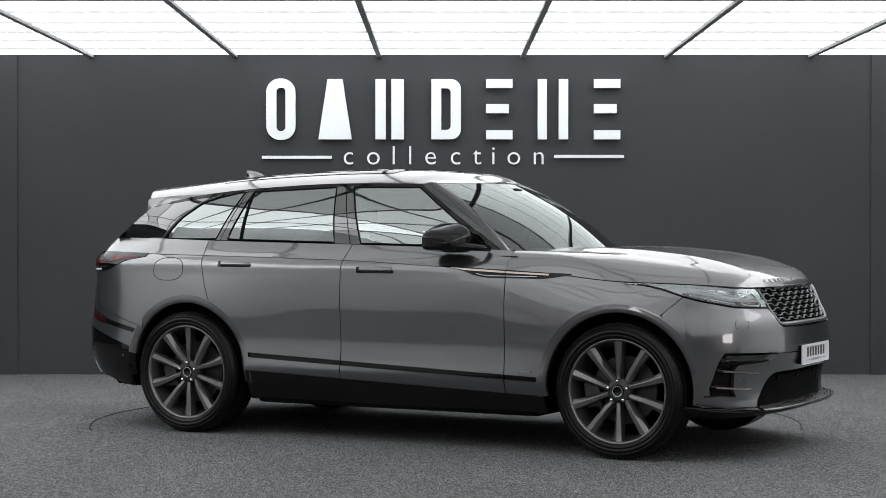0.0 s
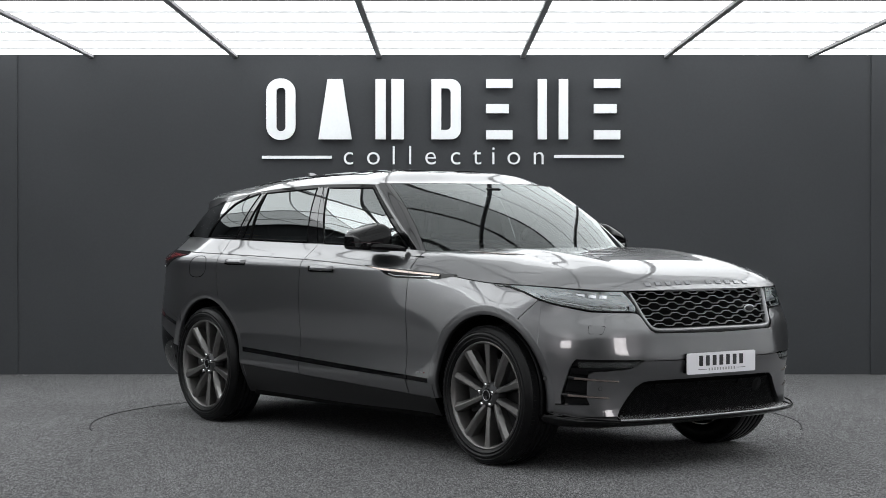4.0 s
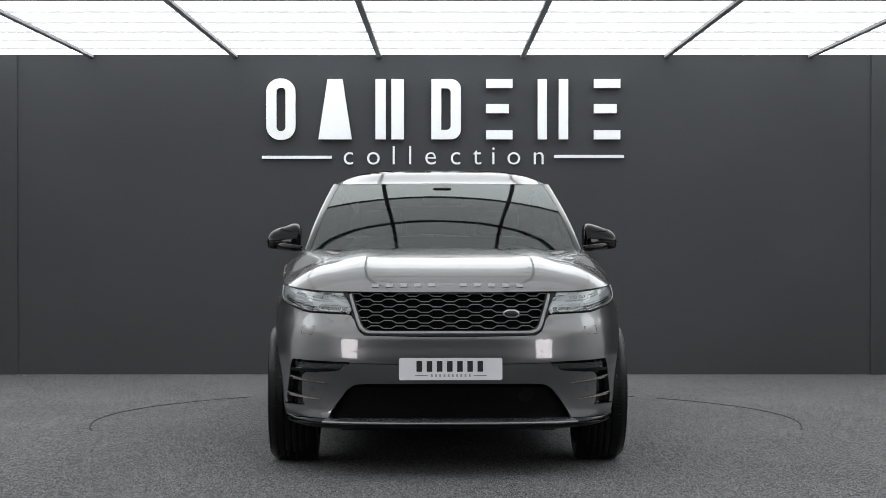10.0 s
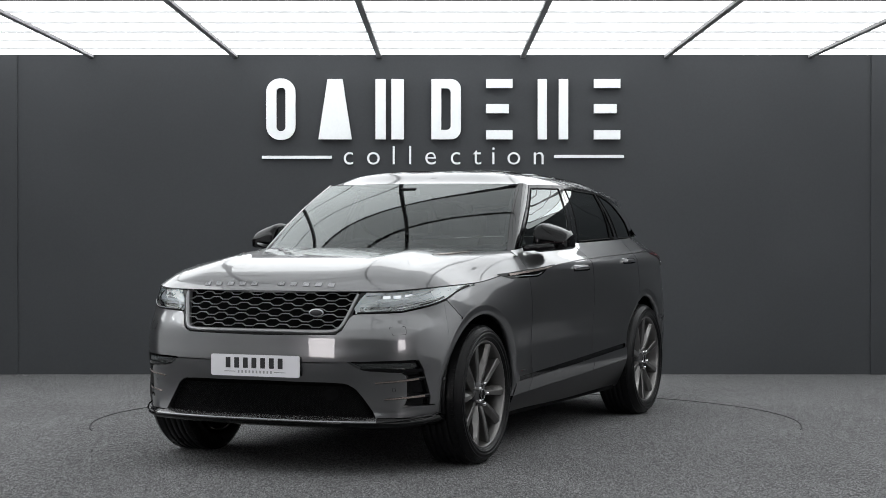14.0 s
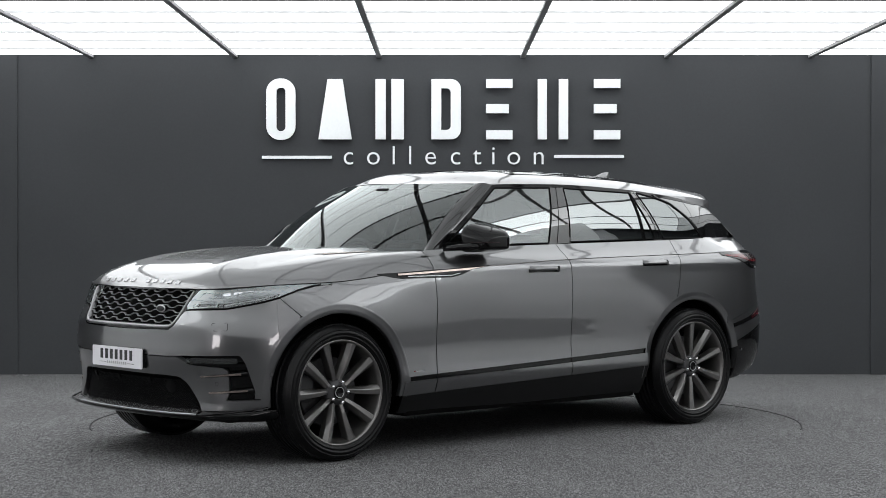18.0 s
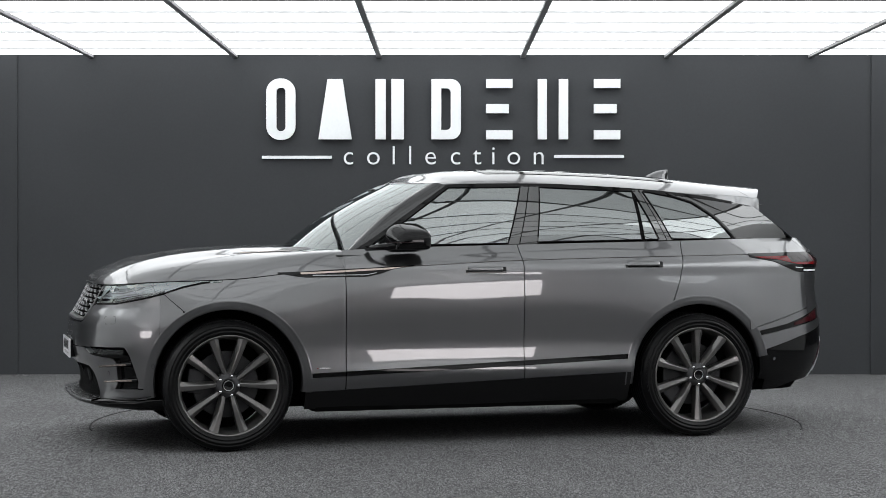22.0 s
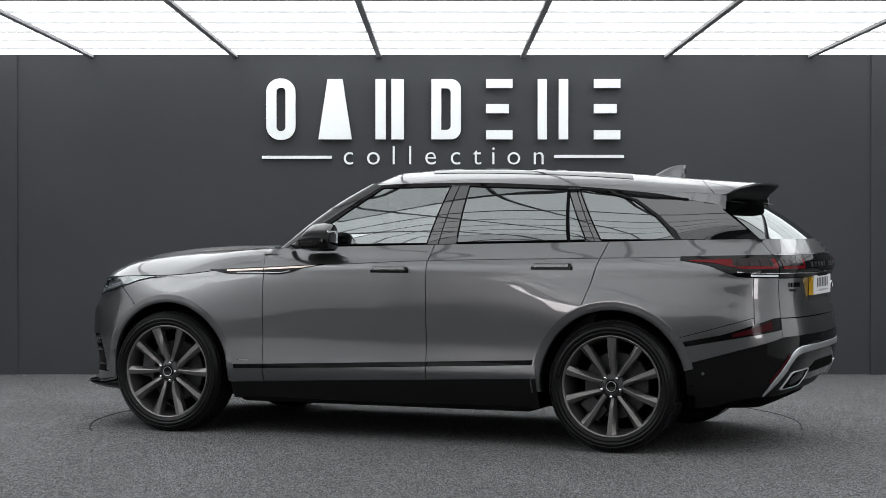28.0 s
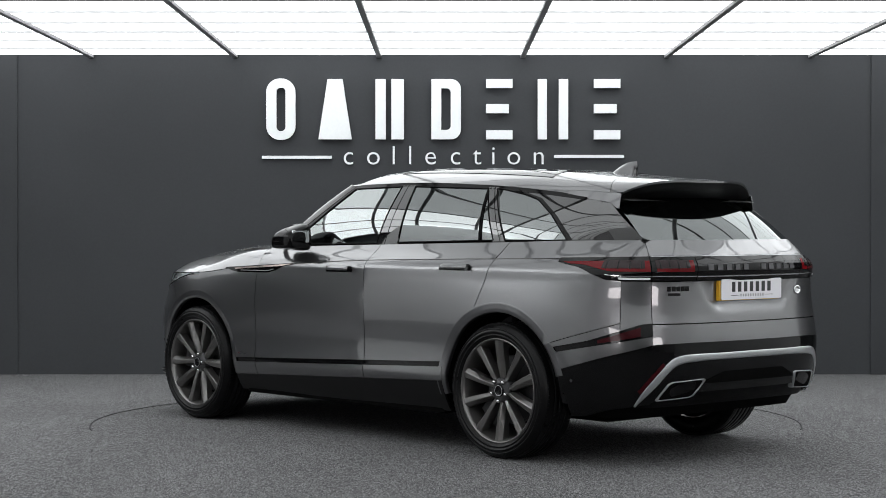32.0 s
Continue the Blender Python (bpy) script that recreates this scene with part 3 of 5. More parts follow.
        # door handles
        for x0, x1, z0, z1 in ((0.03, -0.19, 1.010, 1.040), (-0.972, -1.192, 1.036, 1.066)):
            par = door if x0 > -0.5 else rdoor
            P = []
            for a in np.linspace(0, 1, 16):
                row = []
                for b in np.linspace(0, 1, 8):
                    x = x0 + (x1 - x0) * a
                    o = 0.028 * (max(0, 1 - abs(2 * b - 1) ** 4)) ** 0.5 * (max(0.0, 1 - abs(2 * a - 1) ** 16)) ** 0.5
                    row.append(skin(sd * s_of_x(x), z0 + (z1 - z0) * b, o + 0.001))
                P.append(row)
            h = sheet("door_handle", P, M_PAINT, par, rim=0.0)
            panel("handle_recess", h, M_BLACK, sd * s_of_x(x0 + 0.012), sd * s_of_x(x1 - 0.014), z0 - 0.008, z0 + 0.010, 10, 4, out=0.002, rim=0.0, label="black recess under the handle")
            panel("handle_end", h, M_BLACK, sd * s_of_x(x1 + 0.016), sd * s_of_x(x1 - 0.008), z0 - 0.004, z1 - 0.002, 6, 6, out=0.019, rim=0.02, label="gloss black handle end cap")
        # side vent with copper blade
        vt = table((1.789, 1.012), (1.95, 1.018), (2.15, 1.027), (2.60, 1.052))
        vl = table((1.789, 1.008), (1.88, 0.992), (1.95, 0.983), (2.30, 0.985), (2.38, 1.000), (2.46, 1.028), (2.60, 1.048))
        for e0, e1, par in ((1.789, S_DF - 0.002, car), (S_DF + 0.002, 2.595, door)):
            v = panel("side_vent", par, M_BLACK, sd * e0, sd * e1, vl, vt, 30, 6, out=0.003, rim=0.006, label="gloss black side vent")
            c0, c1 = max(e0, 1.92), min(e1, 2.56)
            panel("vent_blade", v, M_COPPER, sd * c0, sd * c1, lambda s: max(vt(s) - 0.0155, vl(s) + 0.003), lambda s: vt(s) - 0.005, 24, 4, out=0.009, rim=0.007, label="burnished copper vent blade")
            d0, d1 = max(e0, 1.99), min(e1, 2.36)
            panel("vent_grille", v, M_SILVER, sd * d0, sd * d1, lambda s: vl(s) + 0.010, lambda s: vl(s) + 0.014, 20, 3, out=0.006, rim=0.004, label="thin silver vent line")
        # small mark on the wing's foot
        panel("wing_mark", car, M_SILVER_DARK, sd * (2.02), sd * (2.085), 0.461, 0.467, 6, 3, out=0.003, rim=0.003, label="small silver wing badge bar")
        panel("wing_mark", car, M_RED, sd * (2.008), sd * (2.016), 0.461, 0.467, 4, 3, out=0.003, rim=0.003, label="small red wing badge tip")
        # dark bonnet gap; behind it the crease's highlight, drawn as a thin grey bead
        bm = bmesh.new()
        tube(bm, [skin(sd * s, crease(s), 0.0) for s in np.linspace(0.56, s_of_x(0.70), 50)], 0.0024, 6)
        part("bonnet_gap", bm, M_BLACK, car, smooth=True)
        bm = bmesh.new()
        tube(bm, [skin(sd * s, crease(s), 0.0005) for s in np.linspace(s_of_x(0.70), 4.763, 90)], 0.0018, 6)
        part("crease_highlight", bm, M_RIM, car, smooth=True)
        sensor(car, sd * 1.074, 0.489)
        sensor(car, sd * 4.90, 0.46)
    # fuel flap on the right side
    bm = bmesh.new()
    tube(bm, [skin(-(4.545 + 0.118 * np.sign(math.cos(t)) * abs(math.cos(t)) ** 0.75), 1.010 + 0.070 * np.sign(math.sin(t)) * abs(math.sin(t)) ** 0.75, 0.0) for t in np.linspace(0, 2 * math.pi, 60, endpoint=False)], 0.0022, 6, closed=True)
    part("fuel_flap", bm, M_INNER, car, "oval fuel flap gap", smooth=True)


def car_front():
    # upper bumper, between lamps, grille and vents
    panel("front_bumper", car, M_PAINT, -S_WF + 0.004, S_WF - 0.004, lambda s: max(VENT_TOP(s), arch(s, HUB_F)), BUMP_TOP, nb=20,
          spread=[(s + S_WF) / (2 * S_WF) for s in sorted(set(list(np.linspace(-S_WF, S_WF, 60)) + [q * e for q in (1, -1) for e in (0.44, 0.475, 0.49, 0.505, 0.53)]))])
    for sd in (1, -1):
        # triangle below the lamp, up to the wing's slanted gap
        P = []
        for s0 in np.linspace(S_WF - 0.003, 1.246, 14):
            z0 = arch(s0, HUB_F)
            z1 = max(z0 + 0.001, min(BUMP_TOP(s0), 0.893 - (s0 - 1.134) * 0.827 - 0.002))
            P.append([skin(sd * s0, z0 + (z1 - z0) * b) for b in np.linspace(0, 1, 12)])
        sheet("bumper_flank", P, M_PAINT, car)
        out_edge = lambda z: sd * min(s_of_x(HUB_F + math.sqrt(max(ARCH_R ** 2 - (z - HUB_Z) ** 2, 0))), 1.24)
        vent_out = lambda z: sd * float(np.interp(z, [0.33, 0.36, 0.40, 0.55, 0.585, 0.60], [0.955, 0.98, 0.985, 0.930, 0.905, 0.89]))
        panel("bumper_flank", car, M_PAINT, vent_out, out_edge, 0.362, 0.598, 12, 20, rim=0.03)
        # painted foot under the vents, with a black band
        foot_in = lambda z: sd * float(np.interp(z, [0.27, 0.33, 0.36], [0.668, 0.640, 0.620]))
        panel("bumper_foot", car, M_PAINT, foot_in, out_edge, 0.298, 0.355, 26, 8, rim=0.03)
        panel("bumper_band", car, M_BLACK, lambda z: sd * 0.98, out_edge, 0.353, 0.364, 8, 3, out=-0.003)
        # piece between the vent and the lower grille
        v_curve = spline([0.33, 0.40, 0.50, 0.526, 0.540, 0.575, 0.60], [0.80, 0.838, 0.832, 0.80, 0.60, 0.52, 0.48])
        v_in = lambda z: sd * float(v_curve(z))
        g_out = lambda z: sd * float(np.interp(z, [0.28, 0.33, 0.40, 0.445, 0.470, 0.480], [0.665, 0.640, 0.585, 0.545, 0.500, 0.44]))
        panel("bumper_cheek", car, M_PAINT, g_out, v_in, 0.335, 0.580, 14, 60, rim=0.035)
        # vent cavity, its lamp slot and copper blades
        vent = panel("bumper_vent", car, M_BLACK, v_in, vent_out, 0.345, 0.592, 16, 40, out=-0.034, rim=0.0, label="gloss black bumper vent")
        panel("fog_lamp", vent, M_LENS, v_in, sd * 0.885, lambda s: 0.548 - 0.01 * (abs(s) - 0.56), lambda s: 0.578, 16, 5, out=-0.006, rim=0.0, label="clear slim fog lamp lens")
        panel("fog_lamp_surround", vent, M_BLACK, v_in, sd * 0.925, 0.532, 0.548, 20, 4, out=0.001, rim=0.03)
        for z0, z1, e0, e1 in ((0.497, 0.476, 0.940, 0.652), (0.408, 0.392, 0.975, 0.705)):
            P = []
            for a in np.linspace(0, 1, 18):
                s = e0 + (e1 - e0) * a
                z = z0 + (z1 - z0) * a
                h = 0.013 * (1 - 0.45 * a)
                row = [skin(sd * s, z + dz * h, o) for dz, o in ((-1, -0.034), (-1, -0.006), (-0.3, 0.004), (0.4, 0.004), (1, -0.004), (1, -0.034))]
                P.append(row)
            bl = sheet("vent_blade", P, M_BLACK, vent, rim=0.0)
            P = [[skin(sd * (e0 + (e1 - e0) * a), z0 + (z1 - z0) * a + dz * 0.013 * (1 - 0.45 * a), 0.0048) for dz in (-0.35, 0.5)] for a in np.linspace(0.12, 1, 16)]
            sheet("blade_trim", P, M_COPPER, bl, rim=0.003, label="copper trim on the vent blade")
        sensor(car, sd * 0.76, 0.442)
        # tow and washer flap outlines
        bm = bmesh.new()
        tube(bm, [skin(sd * s, z, 0.0) for s, z in ((0.822, 0.765), (0.735, 0.762), (0.732, 0.757), (0.748, 0.725), (0.752, 0.722), (0.822, 0.724), (0.83, 0.730), (0.828, 0.762))], 0.0011, 6, closed=True)
        part("washer_flap", bm, M_INNER, car, "washer flap gap in the bumper")
        # headlamps
        lamp_s1 = 1.47
        lt = lambda s: crease(s) - 0.004
        li = lambda z: sd * float(np.interp(z, [0.82, 0.855, 0.90, 0.95, 0.97], [0.545, 0.532, 0.565, 0.612, 0.63]))
        P = []
        for a in np.linspace(0, 1, 40):
            row = []
            for b in np.linspace(0, 1, 10):
                z = 0.9
                for _ in range(5):
                    s = li(z) + (sd * lamp_s1 - li(z)) * a
                    z = LAMP_LOW(s) + (lt(s) - LAMP_LOW(s)) * b
                row.append(skin(s, z, -0.010 - 0.066 * b * (1 - 0.8 * a)))
            P.append(row)
        lamp = sheet("headlamp", P, M_LAMPBOWL, car, rim=0.0, label="clear headlamp with daylight running lights")
        panel("lens", lamp, M_LENS, li, sd * lamp_s1, LAMP_LOW, lt, 40, 12, out=0.0, rim=0.03, label="clear lamp lens")
        for e in (0.70, 0.78, 0.86, 0.94):
            panel("lamp_cell", lamp, M_CHROME, sd * e, sd * (e + 0.055), lambda s: LAMP_LOW(s) + 0.068, lambda s: lt(s) - 0.018, 6, 5, out=-0.026, rim=0.015, label="chrome lamp cell")
        panel("lamp_brow", lamp, M_SILVER, sd * 0.66, sd * 1.06, lambda s: LAMP_LOW(s) + 0.054, lambda s: LAMP_LOW(s) + 0.062, 20, 5, out=-0.034, rim=0.0, label="silver lamp brow")
        panel("lamp_fin", lamp, M_SILVER, sd * 0.80, sd * 1.10, lambda s: LAMP_LOW(s) + 0.018, lambda s: LAMP_LOW(s) + 0.023, 20, 3, out=-0.009, rim=0.02, label="silver lamp fin")
        panel("lamp_base", lamp, M_BLACK, sd * 0.565, sd * 1.14, lambda s: LAMP_LOW(s) + 0.002, lambda s: LAMP_LOW(s) + 0.30 * (lt(s) - LAMP_LOW(s)), 24, 5, out=-0.014, rim=0.02, label="gloss black lamp base")
        bm = bmesh.new()
        tube(bm, [skin(sd * s, LAMP_LOW(s) + 0.004, 0.0005) for s in np.linspace(0.55, 1.40, 40)], 0.0042, 8)
        part("lens_edge", bm, M_BLACK, lamp, "gloss black lens edge", smooth=True)
        # running light: a hooked loop at the inner end and a line along the foot
        bm = bmesh.new()
        tube(bm, [skin(sd * s, z, -0.008) for s, z in ((0.585, 0.848), (0.60, 0.870), (0.64, 0.876), (0.73, 0.876), (0.755, 0.866), (0.74, 0.851), (0.68, 0.845), (0.60, 0.841))], 0.0042, 8, closed=True)
        part("running_light", bm, M_CLEARWHITE, lamp, "white running light loop", smooth=True)
        bm = bmesh.new()
        tube(bm, [skin(sd * s, LAMP_LOW(s) + 0.40 * (lt(s) - LAMP_LOW(s)), -0.008) for s in np.linspace(0.79, 1.10, 20)], 0.0034, 8)
        part("running_light", bm, M_CLEARWHITE, lamp, "white running light line", smooth=True)
        # black surround between lamp and grille
        gi = lambda z: sd * float(np.interp(z, [0.72, 0.77, 0.942, 0.96], [0.455, 0.475, 0.570, 0.58]))
        panel("grille_surround", car, M_BLACK, gi, lambda z: sd * float(np.interp(z, [0.72, 0.745, 0.80, 0.824, 0.855, 0.90, 0.96], [0.44, 0.473, 0.503, 0.528, 0.530, 0.563, 0.622])) if z < 2 else 0, 0.722, lambda s: crease(s) - 0.003, 6, 16, out=-0.004, rim=0.02)
    # lower bumper middle band
    panel("bumper_band", car, M_PAINT, -0.52, 0.52, lambda s: float(np.interp(abs(s), [0, 0.40, 0.47, 0.50, 0.52], [0.480, 0.478, 0.474, 0.480, 0.50])), lambda s: 0.578, 40, 10, rim=0.035)
    # lower grille: dark backing and a mesh of slanting strands
    lg = panel("lower_grille", car, M_INNER, -0.66, 0.66, 0.275, lambda s: float(np.interp(abs(s), [0, 0.47, 0.55, 0.60, 0.66], [0.482, 0.478, 0.45, 0.40, 0.31])), 30, 8, out=-0.034, rim=0.0, label="black lower grille")
    zt = lambda s: float(np.interp(abs(s), [0, 0.47, 0.55, 0.60, 0.66], [0.480, 0.476, 0.448, 0.398, 0.300]))
    bm = bmesh.new()
    for k in range(-52, 53):
        for slope in (1, -1):
            line = []
            for z in np.linspace(0.285, 0.48, 9):
                s = k * 0.0155 + slope * (z - 0.38) * 1.6
                if abs(s) < 0.655 and z < zt(s):
                    line.append(skin(s, z, -0.022))
            if len(line) > 1:
                tube(bm, line, 0.0022, 4)
    part("grille_mesh", bm, M_PLASTIC, lg, "black honeycomb mesh", smooth=True)
    for s in (-0.40, -0.10, 0.22):
        panel("parking_sensor", lg, M_PLASTIC, s - 0.012, s + 0.012, 0.428, 0.452, 6, 6, out=-0.012, rim=0.01)
    bm = bmesh.new()
    bmesh.ops.create_circle(bm, cap_ends=True, segments=32, radius=0.045)
    for v in bm.verts:
        p = Vector(skin(0.40 + v.co.x, 0.415 + v.co.y * 0.8, -0.014))
        v.co = p
    part("radar_disc", bm, M_PLASTIC, lg, "round black sensor cover")
    # lip and splitter
    P = []
    for s in np.linspace(-0.66, 0.66, 50):
        P.append([skin(s, z, o) for z, o in ((0.300, -0.03), (0.297, 0.010), (0.289, 0.055), (0.283, 0.066), (0.277, 0.064), (0.272, 0.040))])
    sheet("front_lip", P, M_LIP, car, rim=0.0, label="dark satin lower bumper lip")
    P = []
    for s in np.linspace(-1.20, 1.20, 70):
        e = 0.055 if abs(s) < 0.7 else 0.055 * max(0, 1 - (abs(s) - 0.7) / 0.35)
        P.append([skin(s, z, o) for z, o in ((0.298, -0.01), (0.277, 0.004 + e), (0.266, 0.002 + e), (0.246, -0.01 + 0.4 * e), (0.225, -0.10), (0.222, -0.30))])
    sheet("splitter", P, M_BLACK, car, rim=0.0, label="gloss black front splitter")
    for sd in (1, -1):
        bm = bmesh.new()
        tube(bm, [skin(sd * s, z, o) for s, z, o in ((1.06, 0.318, 0.004), (0.96, 0.304, 0.020), (0.84, 0.292, 0.036), (0.72, 0.284, 0.054), (0.66, 0.281, 0.060))], [0.002, 0.004, 0.005, 0.005, 0.004], 8)
        part("splitter_wing", bm, M_BLACK, car, smooth=True)
    # main grille
    gr = panel("grille", car, M_INNER, lambda z: -float(np.interp(z, [0.72, 0.77, 0.942], [0.455, 0.472, 0.565])), lambda z: float(np.interp(z, [0.72, 0.77, 0.942], [0.455, 0.472, 0.565])), 0.722, lambda s: crease(s) - 0.004, 24, 10, out=-0.045, rim=0.0, label="black grille with wavy honeycomb bars")
    edge = lambda z: float(np.interp(z, [0.735, 0.755, 0.79, 0.942], [0.43, 0.458, 0.480, 0.556]))
    for k in range(7):
        zc = 0.7645 + 0.0266 * k
        lim = edge(zc) - 0.004
        P = []
        ph = 0.5 if k % 2 else 0.0
        for s in np.linspace(-lim, lim, 300):
            u = ((s / 0.1300) + ph + 10.25) % 1.0
            w = np.interp(u, [0, 0.09, 0.41, 0.59, 0.91, 1.0], [0, 1, 1, -1, -1, 0])
            z = zc + 0.0062 * w
            P.append([skin(s, z + dz, o) for dz, o in ((-0.0022, -0.022), (-0.0026, -0.015), (-0.0010, -0.011), (0.0012, -0.011), (0.0026, -0.015), (0.0022, -0.022))])
        sheet("grille_bar", P, M_GRILLE, gr, rim=0.0, label="satin grey wavy grille bar")
    P, fr = [], []
    for z in np.linspace(0.930, 0.762, 16):
        fr.append((-edge(z), z))
    fr += [(-0.447, 0.748), (-0.425, 0.741), (-0.39, 0.7385)] + [(s, 0.738) for s in np.linspace(-0.34, 0.34, 30)] + [(0.39, 0.7385), (0.425, 0.741), (0.447, 0.748)]
    for z in np.linspace(0.762, 0.930, 16):
        fr.append((edge(z), z))
    for i, (s, z) in enumerate(fr):
        a, b = fr[max(i - 1, 0)], fr[min(i + 1, len(fr) - 1)]
        d = Vector((b[0] - a[0], b[1] - a[1])).normalized()
        n = Vector((-d.y, d.x))
        P.append([skin(s + n.x * q, z + n.y * q, o) for q, o in ((-0.010, -0.03), (-0.010, -0.004), (-0.006, 0.001), (0.006, -0.001), (0.009, -0.010), (0.009, -0.03))])
    sheet("grille_frame", P, M_GRILLE, gr, rim=0.0, label="satin silver grille frame")
    panel("grille_foot", gr, M_BLACK, -0.455, 0.455, lambda s: BUMP_TOP(s) + 0.003, lambda s: 0.731 + 0.02 * max(0, (abs(s) - 0.42) / 0.04) ** 1.5, 40, 4, out=-0.004, rim=0.02)
    # oval badge
    bm = bmesh.new()
    bmesh.ops.create_uvsphere(bm, u_segments=28, v_segments=10, radius=1.0)
    c = Vector(skin(0.318, 0.832, 0.0))
    for v in bm.verts:
        v.co = c + Vector((v.co.x * 0.006 - 0.02 * v.co.y * 0.05, v.co.y * 0.043, v.co.z * 0.021))
    bd = part("badge", bm, M_SILVER, gr, "oval silver badge, plain", smooth=True)
    bm = bmesh.new()
    bmesh.ops.create_uvsphere(bm, u_segments=28, v_segments=10, radius=1.0)
    for v in bm.verts:
        v.co = c + Vector((0.003 + v.co.x * 0.0048, v.co.y * 0.036, v.co.z * 0.0155))
    part("badge_field", bm, M_BARS, bd, "dark badge field", smooth=True)


def letter_row(parent, place, x0, x1, groups, h, material, depth=0.004, width=0.62):
    """A row of plain letter-sized bars: place(u, v, w)."""
    total = sum(groups) + 1.2 * (len(groups) - 1)
    pitch = (x1 - x0) / total
    u = x0
    for gi, n in enumerate(groups):
        for _ in range(n):
            bm = bmesh.new()
            prism(bm, [(u + pitch * 0.15, 0), (u + pitch * (0.15 + width), 0), (u + pitch * (0.15 + width), h), (u + pitch * 0.15, h)], depth, place)
            part("lettering_bar", bm, material, parent)
            u += pitch
        u += 1.2 * pitch


def number_plate(parent, place, yellow=False):
    """A blank show plate with plain bars: place(u, v, w), u 0.52 m wide, v 0.111 m high."""
    W, H = 0.52, 0.111
    bm = bmesh.new()
    r = 0.010
    poly = []
    for cx, cy, a in ((W / 2 - r, H - r, 0), (-W / 2 + r, H - r, 90), (-W / 2 + r, r, 180), (W / 2 - r, r, 270)):
        for k in range(5):
            t = radians(a + k * 22.5)
            poly.append((cx + r * math.cos(t), cy + r * math.sin(t)))
    prism(bm, poly, 0.006, place)
    pl = part("number_plate", bm, M_PLATE, parent, "white show plate with plain dark bars")
    letter_row(pl, lambda u, v, w: place(u, v + 0.042, w + 0.006), -0.180, 0.178, [7], 0.054, M_BARS, 0.0012, 0.55)
    for u0, u1 in ((-0.18, -0.115), (0.115, 0.18)):
        bm = bmesh.new()
        prism(bm, [(u0, 0.022), (u1, 0.022), (u1, 0.0245), (u0, 0.0245)], 0.0072, place)
        part("plate_line", bm, M_BARS, pl)
    for k in range(10):
        u = -0.100 + 0.0212 * k
        bm = bmesh.new()
        prism(bm, [(u, 0.016), (u + 0.009, 0.016), (u + 0.009, 0.030), (u, 0.030)], 0.0072, place)
        part("plate_line", bm, M_GREYBAR, pl)
    return pl


